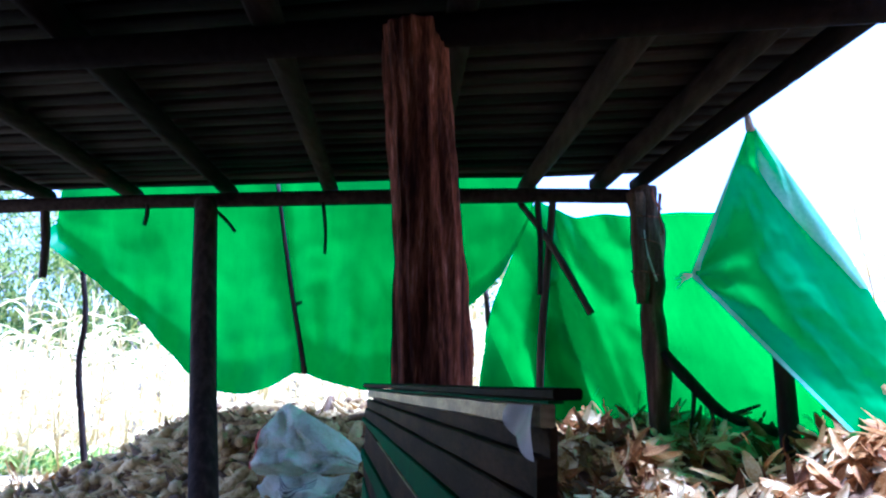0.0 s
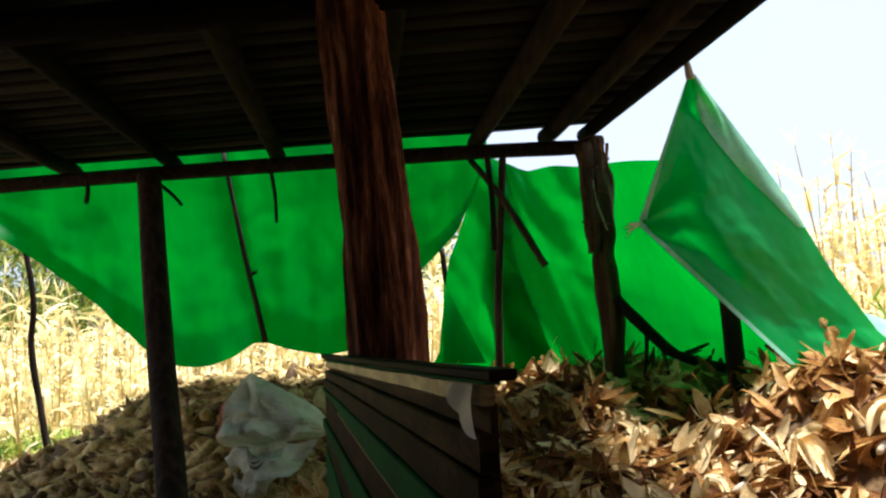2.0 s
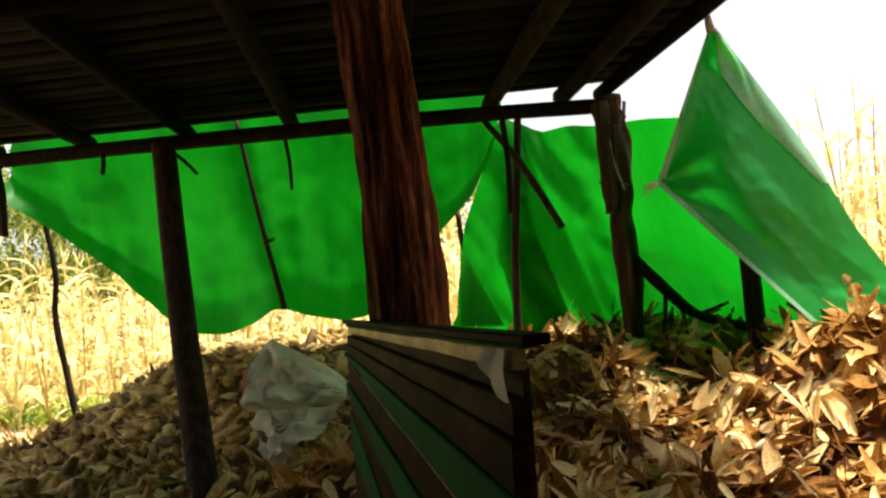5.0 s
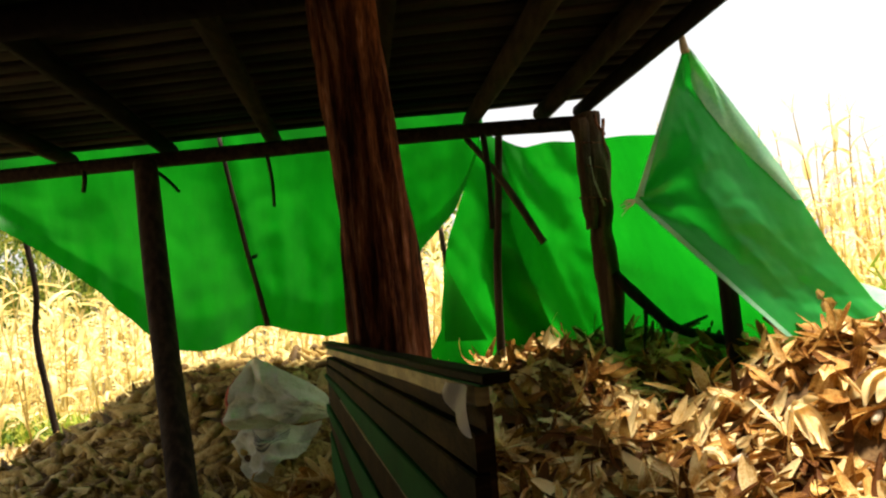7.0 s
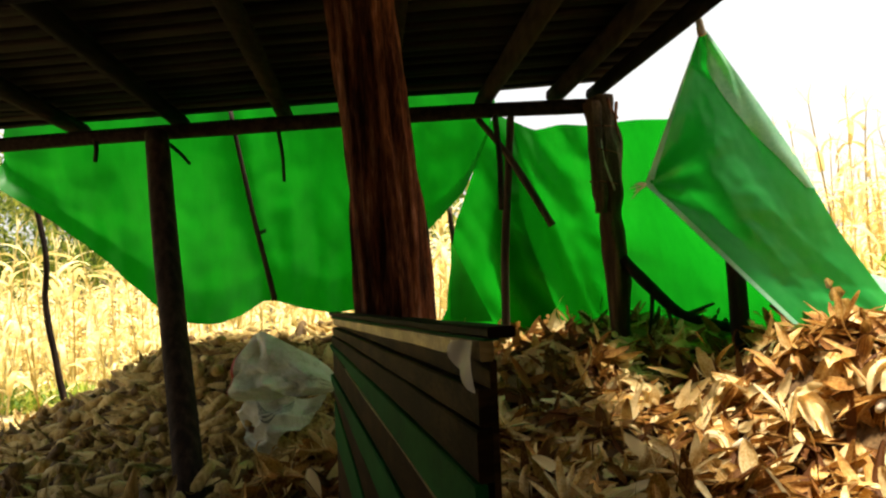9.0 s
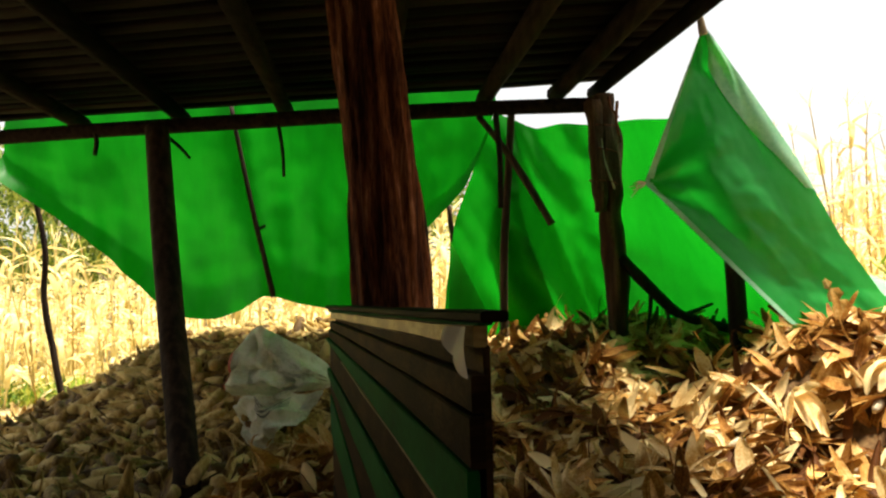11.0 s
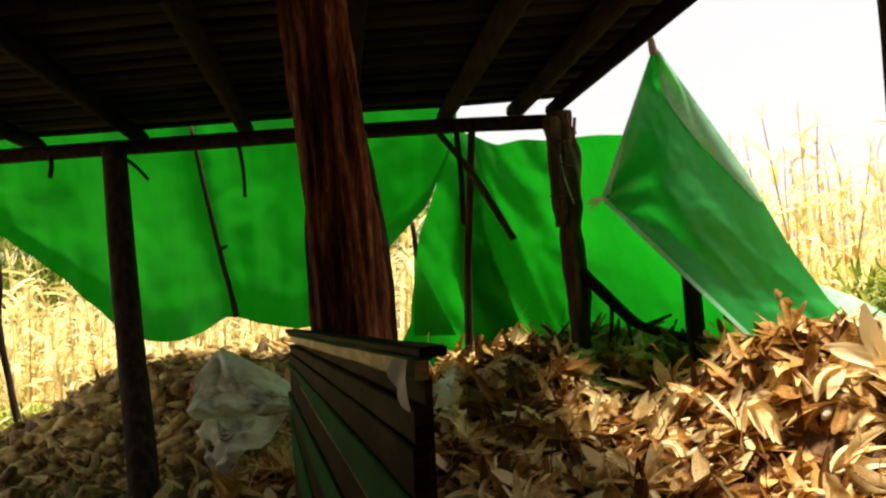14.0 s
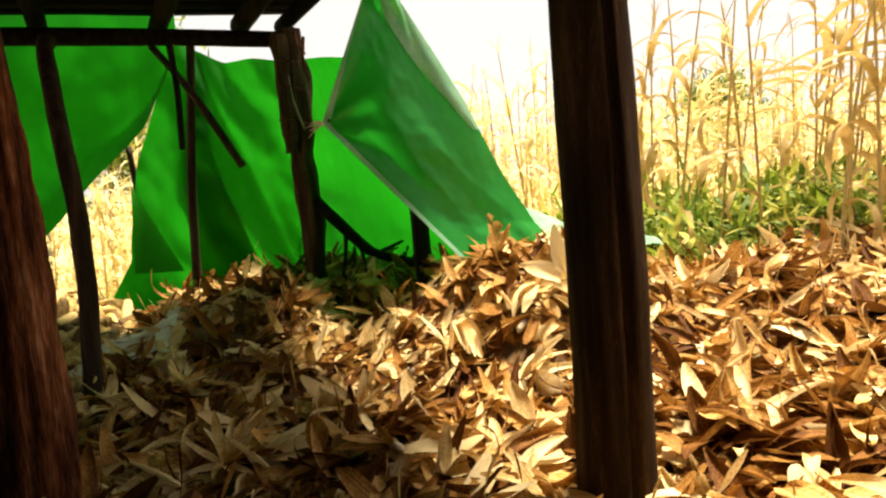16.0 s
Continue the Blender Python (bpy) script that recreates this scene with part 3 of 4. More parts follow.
def cloth(name, fn, nu, nv, material, thick=0.003):
    """A sheet of cloth over the unit square, with thickness."""
    v = [fn(i / nu, j / nv) for j in range(nv + 1) for i in range(nu + 1)]
    n = nu + 1
    f = [(j * n + i, j * n + i + 1, (j + 1) * n + i + 1, (j + 1) * n + i) for j in range(nv) for i in range(nu)]
    return mesh_from(name, v, f, material)


low1 = smooth_of([(-4.06, 2.05), (-3.99, 1.90), (-3.59, 1.605), (-3.285, 1.36), (-2.99, 1.10), (-2.74, 0.885), (-2.55, 0.755), (-2.42, 0.715), (-2.28, 0.695), (-2.14, 0.705), (-1.92, 0.775),
                  (-1.70, 0.885), (-1.62, 0.88), (-1.455, 0.835), (-1.13, 0.775), (-0.95, 0.80), (-0.7, 1.02), (-0.36, 1.39), (-0.08, 1.68), (0.03, 1.92), (0.10, 2.09), (0.16, 2.30)])


def tarp_left(u, v):
    x = -4.06 + 4.22 * u
    top, bot = 2.46 + 0.02 * math.sin(x * 2.1), min(low1(x), 2.44)
    z = top + (bot - top) * v
    y = 5.38 + 0.10 * math.sin(x * 1.7) * v + 0.010 * math.sin(x * 9 + z * 1.5) * (0.3 + v) + 0.05 * noise.noise(Vector((x * 1.6, z * 1.2, 3)))
    y += 0.05 * noise.noise(Vector((x * 5, z * 2.0, 8))) * v - 0.10 * max(0, v - 0.85) * 4
    y += 0.012 * abs(noise.noise(Vector((x * 3.1 + z * 1.5, z * 3.4 - x, 21)))) + 0.006 * noise.noise(Vector((x * 9, z * 7, 4)))
    y += 0.03 * creases(u * 1.6, v, 44, 12, 0.6) * v
    y += 0.05 * math.exp(-((x + 1.78 + (z - 1.64) * 0.2) / 0.12) ** 2)
    return Vector((x, y, z))


tarp1 = tagged(put("tarpaulin", cloth("tarpaulin", tarp_left, 150, 50, M_TARP)), "bright green plastic tarpaulin hung behind the beam, glowing with daylight", "tarpaulin")
ptch = cloth("mark", lambda u, v: Vector((-1.735 + 0.055 * u, 5.30, 1.405 + 0.03 * v + 0.02 * u)), 2, 2, M_DARK)
put("stain", ptch, tarp1, "small dark mark")

left2 = smooth_of([(0.3, -0.60), (0.5, -0.42), (0.76, -0.28), (1.2, -0.23), (1.46, -0.18), (1.69, -0.08), (1.95, 0.03), (2.23, 0.14), (2.5, 0.2)])


right2 = smooth_of([(0.3, 2.2), (0.9, 1.96), (1.2, 1.80), (1.6, 1.58), (2.0, 1.36), (2.1, 1.32)])


def tarp_right(u, v):
    back = 5.40 - 1.40 * max(0, (u - 0.5) / 0.5) ** 1.8
    top = 1.14 + 0.19 * (back - 0.22) + 0.13 * max(0, 1 - u / 0.3) + 0.008 * math.sin(u * 17)
    z = top + (0.35 - top) * v
    x0 = left2(z)
    x = x0 + (right2(z) - x0) * u
    y = back + 0.04 * math.sin(x * 6 + z * 2) + 0.06 * noise.noise(Vector((x * 2.2, z * 1.4, 5)))
    y += 0.06 * noise.noise(Vector((x * 5 + z * 2.5, z * 1.5, 2)))
    y += 0.035 * abs(noise.noise(Vector((x * 3.5 + z * 2, z * 1.8 - x, 11)))) + 0.006 * noise.noise(Vector((x * 9, z * 8, 4)))
    y += 0.035 * creases(u, v, 33, 16, 0.5)
    ridge = x - (0.28 + (2.1 - z) * 0.38)
    y += 0.05 * math.exp(-(ridge / 0.05) ** 2)
    return Vector((x, y, z))


tarp2 = tagged(put("tarpaulin", cloth("tarpaulin", tarp_right, 90, 70, M_TARP)), "green plastic tarpaulin draped behind the corner post, creased and overlapping", "tarpaulin")


def inner(u, v):
    """The overlap: a second width of sheet behind the first, its edge falling aslant from the pole."""
    lo, hi = 0.12 + 0.10 * v, 0.19 + 0.24 * v
    return tarp_right(lo + (hi - lo) * u, 0.01 + 0.97 * v) + Vector((0, 0.035 + 0.02 * math.sin(9 * u + 4 * v), 0))


put("inner_layer", cloth("inner_layer", inner, 16, 50, M_TARP), tarp2, "second layer of the doubled tarpaulin")


def fold(u, v):
    z = 1.30 - 0.62 * v
    x = -0.21 + (0.33 * v) * u - 0.03 * v
    return Vector((x, 5.30 - 0.06 * u, z + 0.0 * u))


put("fold", cloth("fold", fold, 12, 16, M_TARP), tarp2, "loose overlapping fold")


def flap(u, v):
    """The turned-back corner: apex at the eave, tied corner at the side, hem sloping down into the husks."""
    A, K, B = Vector((1.30, 3.72, 2.27)), Vector((0.995, 3.74, 1.50)), Vector((1.62, 3.60, 0.80))
    R = [Vector((1.30, 3.72, 2.27)), Vector((1.50, 3.80, 2.00)), Vector((1.765, 3.86, 1.60)), Vector((1.965, 3.9, 1.22)), Vector((2.16, 3.92, 0.92)), Vector((2.40, 3.9, 0.66))]
    l = A.lerp(K, v / 0.48) if v < 0.48 else K.lerp(B, (v - 0.48) / 0.52)
    t = v * 5
    i = min(4, int(t))
    r = R[i].lerp(R[i + 1], t - i)
    p = l.lerp(r, u)
    w = u * (1 - u) * 4
    p.y += 0.03 * w * math.sin(v * 7 + u * 3) + 0.035 * noise.noise(Vector((p.x * 3, p.z * 3, 1))) * w + 0.008 * noise.noise(Vector((p.x * 12 + p.z * 6, p.z * 9, 6))) * w
    p.y += 0.006 * noise.noise(Vector((p.x * 22, p.z * 22, 9))) * w
    p.y += 0.028 * w * creases(u, v, 17, 14, 0.45)
    d = (p - K).length
    a = math.atan2(p.z - K.z, p.x - K.x)
    p.y += 0.025 * math.sin(a * 9) * math.exp(-d / 0.25) * min(1, d / 0.08)
    p.y -= 0.07 * math.sin(math.pi * min(1, max(0, (v - 0.15) / 0.8))) * w
    return p


tarp3 = tagged(put("tarpaulin", cloth("tarpaulin", flap, 60, 90, M_FLAP)), "loose corner of green tarpaulin tied up at the eave", "tarpaulin")
hem = []
for j in range(60):
    v = j / 59
    hem.append(flap(0.0, v) + Vector((0, -0.004, 0)))
hv, hf = [], []
for j, p in enumerate(hem):
    q = flap(0.045, j / 59) + Vector((0, -0.006, 0))
    hv += [p, q]
    if j:
        hf.append((2 * j - 2, 2 * j - 1, 2 * j + 1, 2 * j))
put("hem", mesh_from("hem", hv, hf, M_HEM), tarp3, "pale worn hem")
def fold_back(u, v):
    t = 0.02 + 0.46 * v
    p = flap(1 - (0.62 - 0.56 * v) * (1 - u) * min(1.0, 0.3 + 3 * v), t)
    return p + Vector((0, -0.008 - 0.01 * math.sin(math.pi * u), 0))


put("fold_back", cloth("fold_back", fold_back, 10, 40, M_HEM), tarp3, "pale folded-back edge")
pole("tie", [(1.30, 3.72, 2.22), (1.285, 3.72, 2.30), (1.27, 3.74, 2.36)], 0.02, 0.012, M_STRING, tarp3, "knotted cord", sides=8, wobble=0.3)
for i in range(6):
    r2 = random.Random(i)
    pole("string", [(1.0, 3.72, 1.50), (0.97, 3.70, 1.49 + r2.uniform(-0.02, 0.02)), (0.95 - 0.02 * i / 3, 3.69, 1.47 + r2.uniform(-0.05, 0.03))], 0.006, 0.003, M_STRING, tarp3, sides=5)


def tail(u, v):
    x = 2.05 + 1.0 * u
    y = 3.95 + 0.35 * v + 0.1 * u
    return Vector((x, y, husk_z(x, y) + 0.33 - 0.12 * u * u + 0.05 * math.sin(v * 3.1) + 0.02 * noise.noise(Vector((x * 8, y * 8, 0)))))


put("skirt", cloth("skirt", tail, 24, 12, M_HEM), tarp3, "tarpaulin edge lying on the husks")


# ---------------------------------------------------------------- plank partition leaning on the thick post
partition = thing("partition", "dark varnished plank partition with green edges leaning on a post", "partition")
PN, PF = Vector((0.417, 1.085, 0)), Vector((-0.271, 2.585, 0))
PD = PF - PN
PDN = PD.normalized()
SIDE = Vector((-PDN.y, PDN.x, 0))


def course(name, near, far, th, off, material, s0=0.0, s1=1.0, label="", seed=0):
    """A board along the partition; near and far are its (top, bottom) heights at the two ends, since the boards splay apart."""
    n, v, f = 16, [], []
    for i in range(n + 1):
        st = s0 + (s1 - s0) * i / n
        c = PN + PD * st
        t, b = [near[k] + (far[k] - near[k]) * st for k in (0, 1)]
        e = min(0.003, (t - b) * 0.2)
        q = 0.003 * noise.noise(Vector((st * 6, seed * 3.1, 0)))
        w = 0.002 * noise.noise(Vector((st * 9, seed * 1.7, 5)))
        for d, z in ((-th / 2, b + e), (-th / 2, t - e), (-th / 2 + e, t), (th / 2 - e, t), (th / 2, t - e), (th / 2, b + e), (th / 2 - e, b), (-th / 2 + e, b)):
            v.append(c + SIDE * (off + d + q) + Vector((0, 0, z + w)))
    for i in range(n):
        for k in range(8):
            m = (k + 1) % 8
            f.append((i * 8 + k, i * 8 + m, i * 8 + 8 + m, i * 8 + 8 + k))
    f += [tuple(reversed(range(8))), tuple(n * 8 + k for k in range(8))]
    return put(name, mesh_from(name, v, f, material, smooth=False), partition, label)


course("rail", (1.096, 1.082), (0.998, 0.984), 0.036, 0.004, M_PANEL, -0.015, 1.01, "dark glossy top rail", 1)
course("green_strip", (1.081, 1.077), (0.983, 0.975), 0.02, 0.008, M_GREENPL, 0.0, 0.98, "thin green edge under the rail", 12)
course("bare_board", (1.076, 1.046), (0.974, 0.951), 0.02, -0.002, M_PALEPL, 0.03, 0.99, "narrow board with pale patches", 2)
# added board whose dark face gives the gaps their shade
course("backing", (1.050, 0.700), (0.955, 0.700), 0.010, -0.012, M_PANEL, 0.032, 0.98, "dark board added for the shade in the gaps", 13)
course("board", (1.010, 0.960), (0.944, 0.917), 0.022, 0.0, M_PANEL, 0.03, 0.99, seed=3)
course("board", (0.957, 0.887), (0.914, 0.881), 0.022, 0.003, M_PANEL, 0.03, 1.0, seed=4)
course("green_strip", (0.885, 0.786), (0.879, 0.864), 0.018, 0.010, M_GREENPL, 0.03, 1.02, "green strip, narrow at its far end", 5)
course("bare_edge", (0.783, 0.775), (0.862, 0.858), 0.016, 0.008, M_PALEPL, 0.05, 0.8, "thin pale edge of a board", 14)
course("board", (0.773, 0.677), (0.856, 0.772), 0.022, 0.0, M_PANEL, 0.03, 1.0, seed=7)
course("green_strip", (0.673, 0.520), (0.769, 0.738), 0.018, 0.010, M_GREENPL, 0.05, 1.02, "green strip, narrow at its far end", 6)
course("board", (0.516, 0.300), (0.735, 0.700), 0.022, 0.003, M_PANEL, 0.03, 1.0, seed=8)
course("green_strip", (0.296, 0.190), (0.696, 0.560), 0.018, 0.010, M_GREENPL, 0.04, 0.98, "broad green strip", 9)
course("board", (0.186, 0.060), (0.556, 0.360), 0.022, 0.0, M_PANEL, 0.03, 1.0, seed=10)
course("board", (0.056, -0.05), (0.355, 0.000), 0.022, 0.003, M_PANEL, 0.03, 1.0, seed=15)
for k, st in enumerate((0.55, 0.96)):
    c = PN + PD * st + SIDE * -0.046
    top = 1.07 - 0.1 * st
    me = box_mesh("upright", (0.03, 0.026, top + 0.05), M_PANEL, 0.004, cuts=6, jag=0.004, seed=k)
    ob = put("upright", me, partition, "dark upright behind the boards")
    ob.matrix_basis = Matrix.Translation((c.x, c.y, (top - 0.05) / 2)) @ Matrix.Rotation(math.atan2(PDN.y, PDN.x), 4, "Z")


def scrap(u, v):
    """A torn piece of plastic caught under the rail, longest at its near corner."""
    st = 0.088 - 0.062 * u
    c = PN + PD * st
    z = 1.074 - 0.1 * st - (0.028 + 0.036 * u + 0.004 * math.sin(u * 9)) * v
    return Vector((c.x, c.y, z)) + SIDE * (0.016 + 0.005 * math.sin(u * 7 + v * 3) + 0.004 * v)


put("scrap", cloth("scrap", scrap, 14, 12, M_SCRAP), partition, "torn pale plastic scrap")


# ---------------------------------------------------------------- sacks
top_s = smooth_of([(0, 0.64), (0.08, 0.735), (0.2, 0.75), (0.38, 0.70), (0.55, 0.65), (0.75, 0.58), (0.9, 0.50), (1, 0.42)])
bot_s = smooth_of([(0, 0.34), (0.3, 0.335), (0.6, 0.36), (1, 0.39)])


def crumple(u, v, k):
    n = 0.05 * noise.noise(Vector((u * 3.0 + k, v * 3.0, 2))) + 0.085 * abs(noise.noise(Vector((u * 2.6 + v * 1.8, v * 3.2 - u * 1.4, 7 + k))))
    n += 0.085 * creases(u, v, 70 + k, 20, 0.42) + 0.016 * creases(u, v, 90 + k, 8, 0.5)
    return n + 0.012 * abs(noise.noise(Vector((u * 15, v * 13 - u * 6, 3 + k))))


def sack_surface(u, v):
    """A half-empty sack slumped over the ears: u across, v from the top down."""
    x = -1.45 + 0.63 * u + 0.03 * v * (1 - u)
    z = top_s(u) + (bot_s(u) - top_s(u)) * v
    bulge = (math.sin(math.pi * min(1, 0.04 + 0.94 * u)) ** 0.5) * (math.sin(math.pi * (0.04 + 0.92 * v)) ** 0.5)
    y = 4.40 - 0.24 * bulge - 0.20 * v
    d = crumple(u, v, 0)
    return Vector((x + d * 0.15, y - d * 1.5, z + d * 0.3))


def sack_low(u, v):
    """The sack's mouth, folded out below and spread over the ears towards the viewer."""
    x = -1.38 + 0.56 * u + (0.16 - 0.24 * u) * v
    z = 0.31 + 0.07 * u - (0.25 - 0.12 * abs(u - 0.25)) * v + 0.03 * math.sin(math.pi * u)
    y = 4.10 - 0.14 * math.sin(math.pi * u) - 0.22 * v
    d = crumple(u, v, 5)
    return Vector((x, y - d, z + d * 0.6))


sack = tagged(put("sack", cloth("sack", sack_surface, 70, 60, M_SACK)), "crumpled off-white woven plastic sack lying on the ears", "sack")
mouth = put("sack_mouth", cloth("sack_mouth", sack_low, 50, 40, M_SACK), sack, "folded-out sack mouth with faint print")
put("trim", cloth("trim", lambda u, v: sack_surface(0.05 * u, 0.05 + 0.85 * v) + Vector((-0.004, -0.006, 0.002)), 3, 30, M_REDTRIM), sack, "red edge stripe")
for k in range(4):
    put("print", cloth("print", lambda u, v: sack_low(0.38 + 0.34 * u, 0.06 + 0.07 * k + 0.26 * (1 - (2 * u - 1) ** 2) + 0.03 * v) + Vector((0, -0.006, 0.004)), 20, 2, M_INK), mouth, "faded dark curved print bar")


def sack_two(u, v):
    x, y = -0.42 + 0.55 * u, 4.15 + 0.45 * v
    return Vector((x, y, heap_z(x, y) + 0.045 + 0.04 * math.sin(math.pi * u) * math.sin(math.pi * v) + 0.03 * noise.noise(Vector((u * 5, v * 5, 3)))))


tagged(put("sack", cloth("sack", sack_two, 24, 20, M_SACK)), "flattened pale sack half buried in husks", "sack")


# ---------------------------------------------------------------- maize field
def maize_parts(seed, h):
    """Stalk, leaves and tassel of one dry maize plant."""
    rng = random.Random(seed)
    lean = Vector((rng.uniform(-0.12, 0.12), rng.uniform(-0.12, 0.12), 0))
    pts = [Vector((0, 0, 0)), Vector((lean.x * 0.3, lean.y * 0.3, h * 0.4)), Vector((lean.x, lean.y, h * 0.8)), Vector((lean.x * 1.6, lean.y * 1.6, h))]
    cl = line(pts, 3)
    sv, sf = tube(cl, [0.013 - 0.009 * i / (len(cl) - 1) for i in range(len(cl))], 5, 0.1, seed)
    leaves = []
    for i in range(rng.randint(8, 11)):
        t = 0.12 + 0.8 * i / 10
        p = cl[min(len(cl) - 1, int(t * (len(cl) - 1)))]
        lv, lf = leaf(rng.uniform(0.4, 0.7), rng.uniform(0.045, 0.075), rng.uniform(-3.0, -1.4), 0.3, seed * 13 + i, rows=7, twist=rng.uniform(-1.5, 1.5), tip=0.95)
        m = np.array(Euler((0, -rng.uniform(0.6, 1.3), i * 2.7 + rng.uniform(-0.6, 0.6))).to_matrix())
        leaves.append((lv @ m.T + np.array(p), lf))
    tv = []
    for i in range(5):
        lv, lf = leaf(rng.uniform(0.15, 0.25), 0.012, rng.uniform(-0.8, 0.2), 0.2, seed * 17 + i, rows=4)
        m = np.array(Euler((0, -1.3 + rng.uniform(-0.2, 0.5), i * 1.3)).to_matrix())
        tv.append((lv @ m.T + np.array(cl[-1]), lf))
    return (np.array([v[:] for v in sv]), sf), leaves, merged(tv)


PLANTS = [maize_parts(500 + i, 1.75 + 0.09 * (i % 6)) for i in range(8)]
WHOLE = [merged([p[0], *p[1], p[2]]) for p in PLANTS]
rng = random.Random(21)
picks, mats_ = [], []


def in_field(x, y):
    if y < 6.1 and -4.6 < x < 2.6:
        return False
    if x >= 2.6:
        return y > max(4.8, 7.8 - 0.9 * (x - 2.6)) or x > 5.8
    if x <= -4.6:
        return y > 6.6
    return y > 7.6


near = []
for row in range(30):
    for k in range(95):
        x = -19 + k * 0.40 + rng.gauss(0, 0.12)
        y = -4 + row * 0.7 + rng.gauss(0, 0.12)
        if y < 5 and not 5.2 < x < 16:
            continue
        if not in_field(x, y) or rng.random() < 0.12:
            continue
        if 2.6 < x < 7 and 4 < y < 7 and len(near) < 26:
            near.append((x, y))
            continue
        picks.append(rng.randrange(len(WHOLE)))
        mats_.append(arr((x, y, ground_z(x, y)), rng.gauss(0, 0.07), rng.gauss(0, 0.07), rng.uniform(0, 6.28), rng.uniform(0.85, 1.15)))
field = tagged(put("maize_field", joined("maize_field", WHOLE, mats_, picks, M_MAIZE)), "field of tall dry yellow maize plants", "maize field", kind="stuff")

KINDS = []
for i, (st, lv, tas) in enumerate(PLANTS[:5]):
    e = thing("maize_plant", "tall dry straw-coloured maize plant with drooping leaves", "maize plant", "maize plants near the shed")
    put("stalk", mesh_from("stalk", st[0], st[1], M_STALK), e)
    for v, f in lv:
        put("leaf", mesh_from("leaf", v, f, M_MAIZEN), e)
    put("tassel", mesh_from("tassel", tas[0], tas[1], M_STALK), e)
    KINDS.append(e)
spots = [(4.15, 3.85), (4.42, 3.80), (4.6, 4.2), (4.95, 4.0), (4.3, 4.7), (5.3, 4.4), (3.75, 5.0), (4.9, 4.9), (5.6, 4.9), (4.35, 5.3)] + near
for i, (x, y) in enumerate(spots):
    m = Matrix.LocRotScale((x, y, ground_z(x, y)), Euler((rng.gauss(0, 0.06), rng.gauss(0, 0.06), rng.uniform(0, 6.28))), [1.22 if i < 4 else rng.uniform(0.9, 1.1)] * 3)
    if i < len(KINDS):
        KINDS[i].matrix_basis = m
    else:
        copy_thing(KINDS[i % len(KINDS)], m)

# weeds on the field's floor
rng = random.Random(31)
WL = [leaf(0.10 + 0.05 * (i % 3), 0.03 + 0.012 * (i % 2), (-1.0, -0.4, 0.6)[i % 3], 0.2, 800 + i, rows=4) for i in range(6)]
picks, mats_ = [], []
for i in range(7000):
    if rng.random() < 0.6:
        x, y = rng.uniform(2.3, 7.5), rng.uniform(4.3, 8)
    else:
        x, y = rng.uniform(-9, -0.5), rng.uniform(6.2, 10)
    if noise.noise(Vector((x * 0.9, y * 0.9, 2))) < -0.15:
        continue
    h = rng.uniform(0.02, 0.22) if not (3.4 < x < 6.5 and 4.5 < y < 6.8) else rng.uniform(0.05, 0.75)
    for k in range(5):
        picks.append(rng.randrange(6))
        mats_.append(arr((x + rng.gauss(0, 0.05), y + rng.gauss(0, 0.05), ground_z(x, y) + rng.uniform(0, h)), rng.gauss(0, 0.3), -rng.uniform(0.0, 1.1), rng.uniform(0, 6.28), rng.uniform(0.7, 1.3)))
for i in range(1000):
    x, y = rng.uniform(3.2, 6.8), rng.uniform(4.5, 7.0)
    h = 0.8 * max(0.0, 0.45 + noise.noise(Vector((x * 1.3, y * 1.3, 6))))
    for k in range(5):
        picks.append(rng.randrange(6))
        mats_.append(arr((x + rng.gauss(0, 0.06), y + rng.gauss(0, 0.06), ground_z(x, y) + rng.uniform(0, h)), rng.gauss(0, 0.3), -rng.uniform(0.0, 1.1), rng.uniform(0, 6.28), rng.uniform(0.8, 1.5)))
tagged(put("weeds", joined("weeds", WL, mats_, picks, M_WEED)), "low green weeds growing between the maize", "weeds", kind="stuff")


# ---------------------------------------------------------------- trees behind the field
def tree(x, y, h, crown, seed, label):
    rng = random.Random(seed)
    e = thing("tree", label, "tree", "trees behind the field")
    e.location = (x, y, ground_z(x, y))
    top = Vector((rng.uniform(-0.5, 0.5), rng.uniform(-0.5, 0.5), h))
    cl = [Vector((0, 0, -0.2)), Vector((0.1, 0, h * 0.35)), top * 0.7, top]
    v, f = tube(line(cl, 4), [0.16 * (1 - 0.8 * i / 12) * h / 8 for i in range(13)], 8, 0.15, seed)
    tips = []
    parts = [(np.array([q[:] for q in v]), f)]
    for i in range(9):
        t = rng.uniform(0.3, 0.95)
        p = top * t
        d = Vector((rng.uniform(-1, 1), rng.uniform(-1, 1), rng.uniform(0.1, 0.8))).normalized() * crown * rng.uniform(0.5, 1.0)
        bv, bf = tube(line([p, p + d * 0.5 + Vector((0, 0, 0.1)), p + d], 3), [0.05 - 0.006 * k for k in range(7)], 5, 0.1, i)
        parts.append((np.array([q[:] for q in bv]), bf))
        tips += [p + d, p + d * 0.6]
    tv, tf = merged(parts)
    put("trunk", mesh_from("trunk", tv, tf, M_TRUNK), e, "pale slender trunk with limbs")
    picks, mats_ = [], []
    for tip in tips:
        for k in range(150):
            o = Vector((rng.gauss(0, 1), rng.gauss(0, 1), rng.gauss(0, 0.7))) * crown * 0.27
            picks.append(rng.randrange(6))
            mats_.append(arr(tip + o, rng.uniform(0, 6.28), rng.uniform(0, 6.28), rng.uniform(0, 6.28), rng.uniform(1.0, 1.9)))
    put("crown", joined("crown", WL, mats_, picks, M_LEAF), e, "loose leafy green crown")


rng = random.Random(41)
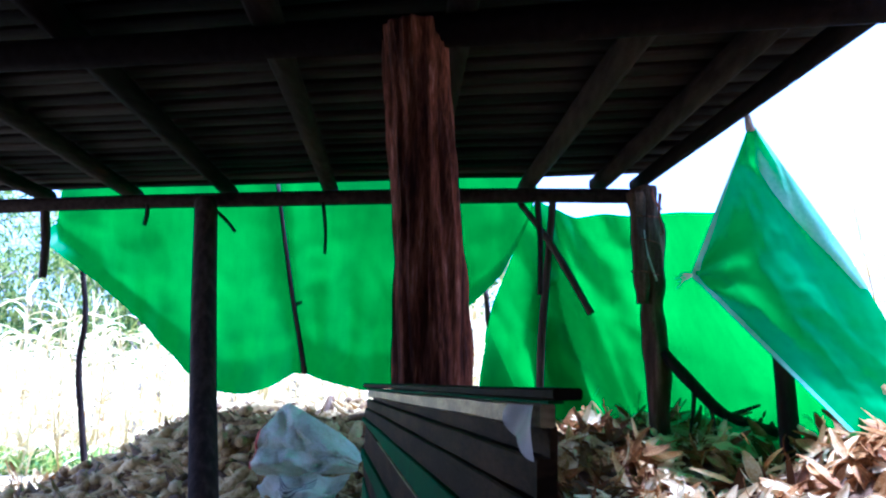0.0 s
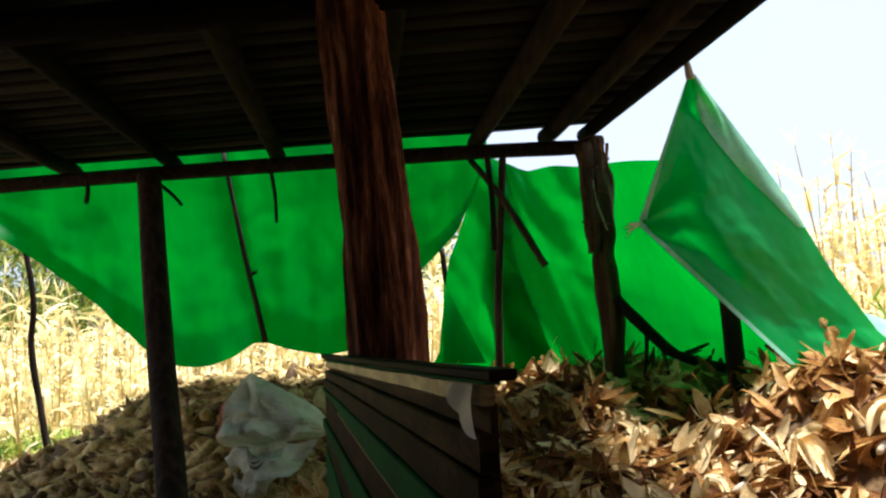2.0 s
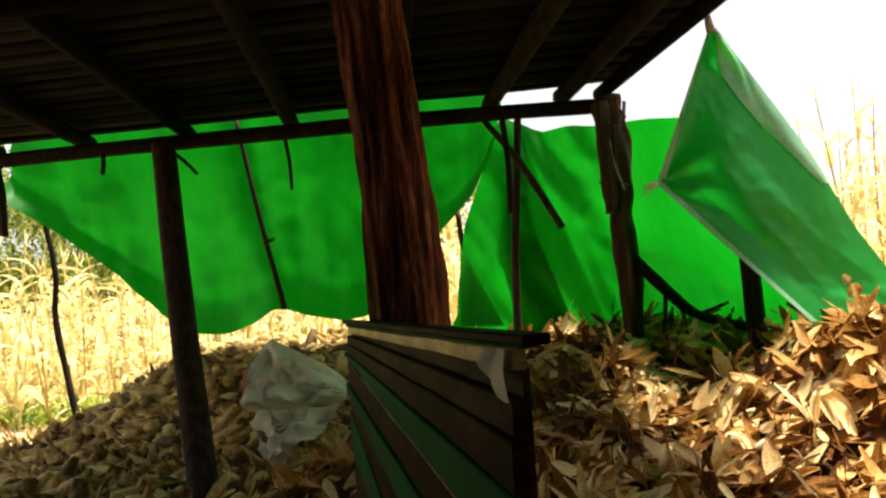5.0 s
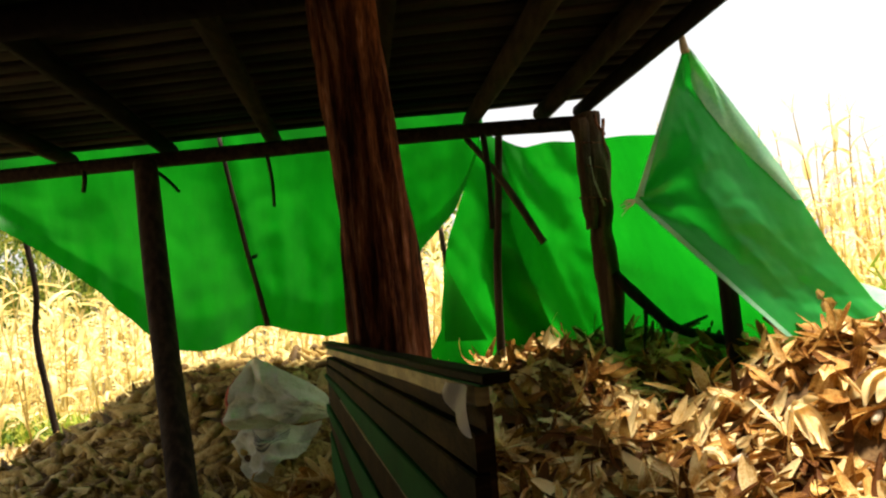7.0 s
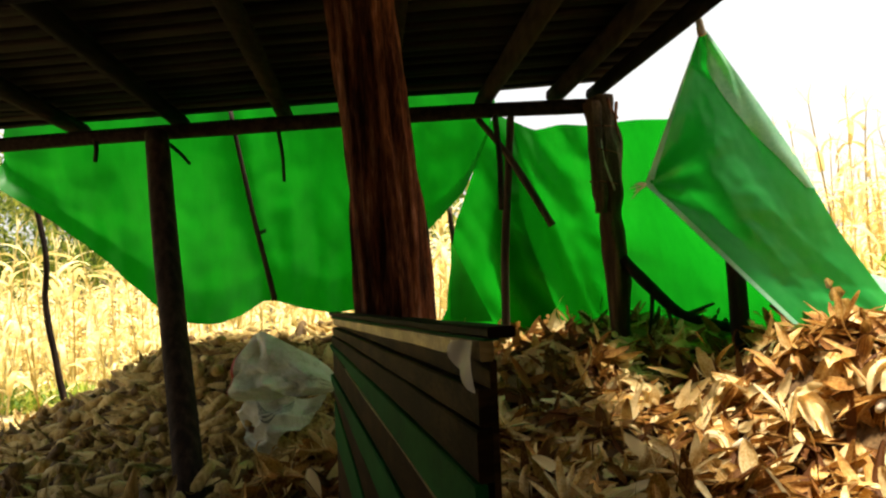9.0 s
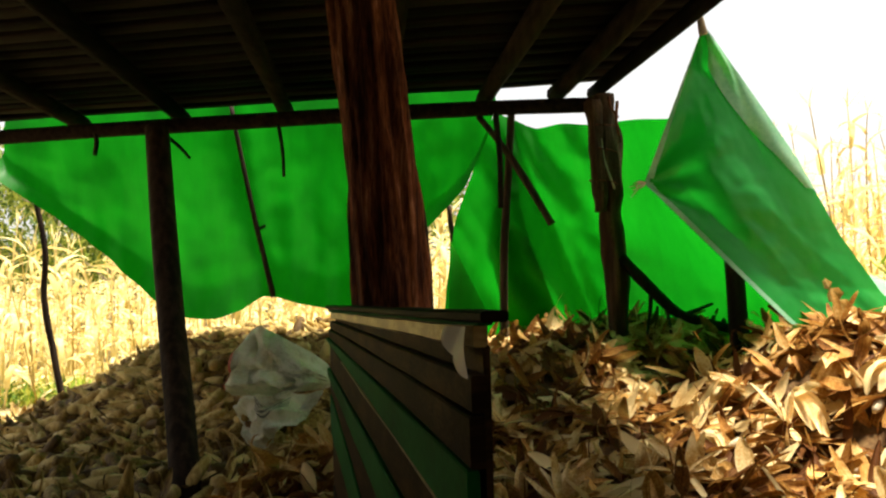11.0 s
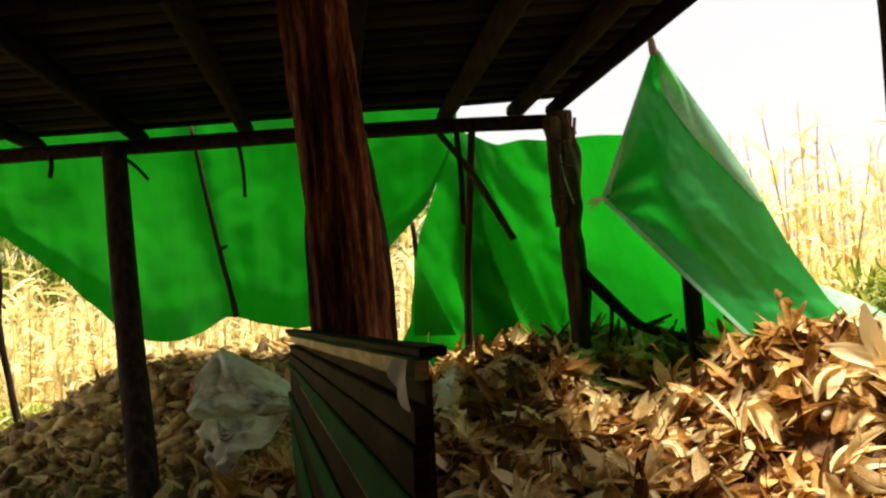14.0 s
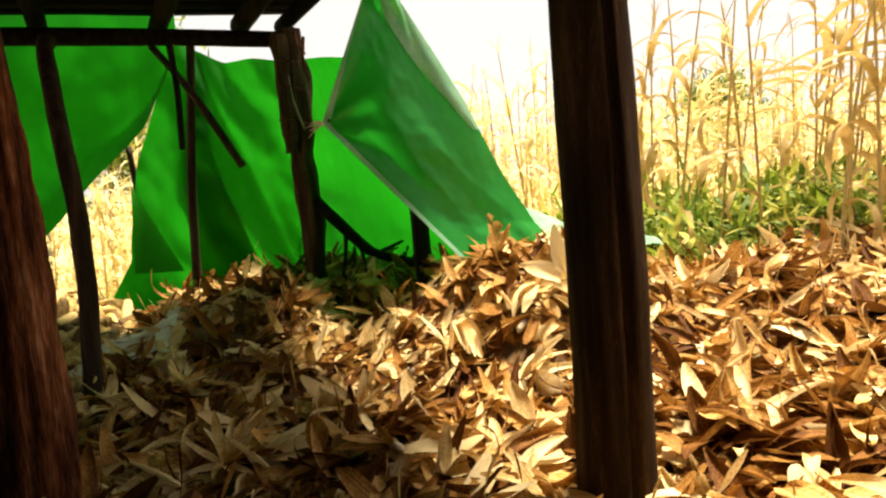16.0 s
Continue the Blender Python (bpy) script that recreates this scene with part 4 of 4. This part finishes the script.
for i in range(20):
    tree(-24 + i * 1.1 + rng.uniform(-0.5, 0.5), 16.5 + rng.uniform(0, 4), rng.uniform(4.5, 9), rng.uniform(1.4, 2.2), 900 + i, "tall slender tree with a pale trunk and sparse green leaves")
tree(12.5, 17.0, 3.2, 1.2, 951, "small bushy green tree among the maize")

# ---------------------------------------------------------------- single husks and ears on top of the heaps
rng = random.Random(51)
bm_ = [mesh_from("husk", v, f, M_HUSKP) for v, f in BUNCHES]
for me in bm_:
    across(me, [0.5], [len(me.vertices)])
for i in range(280):
    x, y = rng.uniform(0.0, 3.3), rng.uniform(1.7, 3.9)
    put("husk", bm_[i % len(bm_)], husk_pile, m=Matrix(placed(husk_z, x, y, rng.uniform(0.02, 0.06), rng, 0.26, rng.uniform(0.85, 1.3)).tolist()))


def fan(seed, count, length, rise):
    """A husk opened out like a star: narrow leaves all round a stub."""
    r = random.Random(seed)
    vs, fs, base = [np.zeros((1, 3))], [], 1
    for i in range(count):
        lv, lf = leaf(length * r.uniform(0.75, 1.1), r.uniform(0.026, 0.044), r.uniform(-0.9, 0.2), 0.6, seed * 41 + i, rows=7, tip=0.8, cols=4, twist=r.uniform(-0.4, 0.4))
        m = np.array(Euler((r.uniform(-0.4, 0.4), -r.uniform(0.1, rise), i * 2.4 + r.uniform(-0.3, 0.3))).to_matrix())
        vs.append((lv @ m.T)[5:])
        for q in lf:
            q = [0 if k < 5 else base + k - 5 for k in q]
            q = [k for n, k in enumerate(q) if k != q[n - 1]]
            if len(q) > 2:
                fs.append(tuple(q))
        base += len(lv) - 5
    return np.concatenate(vs), fs


for i, (x, y, n, L, up) in enumerate(((0.995, 2.92, 16, 0.20, 1.2), (0.52, 2.62, 14, 0.18, 1.0), (1.42, 3.10, 9, 0.20, 0.7), (1.30, 2.62, 11, 0.19, 0.9), (1.75, 3.42, 10, 0.20, 1.1))):
    v, f = fan(700 + i, n, L, up)
    me = mesh_from("husk_fan", v, f, M_HUSKP)
    across(me, [0.5], [len(v)])
    ob = put("husk_fan", me, husk_pile, "pale husk opened out like a star")
    ob.location = (x, y, husk_z(x, y) + 0.06)
    ob.rotation_euler = (0.45, 0.1 * i - 0.2, 0.7 * i)
em_ = [mesh_from("ear", v, f, M_EAR) for v, f in EARS]
for i in range(260):
    x, y = rng.gauss(-1.9, 0.7), rng.gauss(4.6, 0.3)
    if x > -0.4 or x < -3.4:
        continue
    put("ear", em_[i % len(em_)], ear_pile, m=Matrix(placed(ear_z, x, y, rng.uniform(0.03, 0.08), rng, 0.3, rng.uniform(1.15, 1.5), 3.5).tolist()))


def cob(seed):
    v, f = tube([(0.02 * i, 0, 0) for i in range(6)], [0.012, 0.022, 0.025, 0.024, 0.02, 0.011], 10, 0.08, seed)
    return mesh_from("cob", v, f, M_COB)


cobs = [cob(i) for i in range(3)]
for i, (x, y) in enumerate(((1.43, 2.50), (1.99, 3.70), (1.62, 2.85), (1.05, 2.45), (1.75, 3.05), (2.3, 2.6), (1.2, 3.1))):
    ob = put("maize_cob", cobs[i % 3], m=Matrix(placed(husk_z, x, y, 0.045, rng, 0.3, 0.75).tolist()))
    tagged(ob, "pale bare maize cob end lying among husks", "cob", "cobs among the husks")
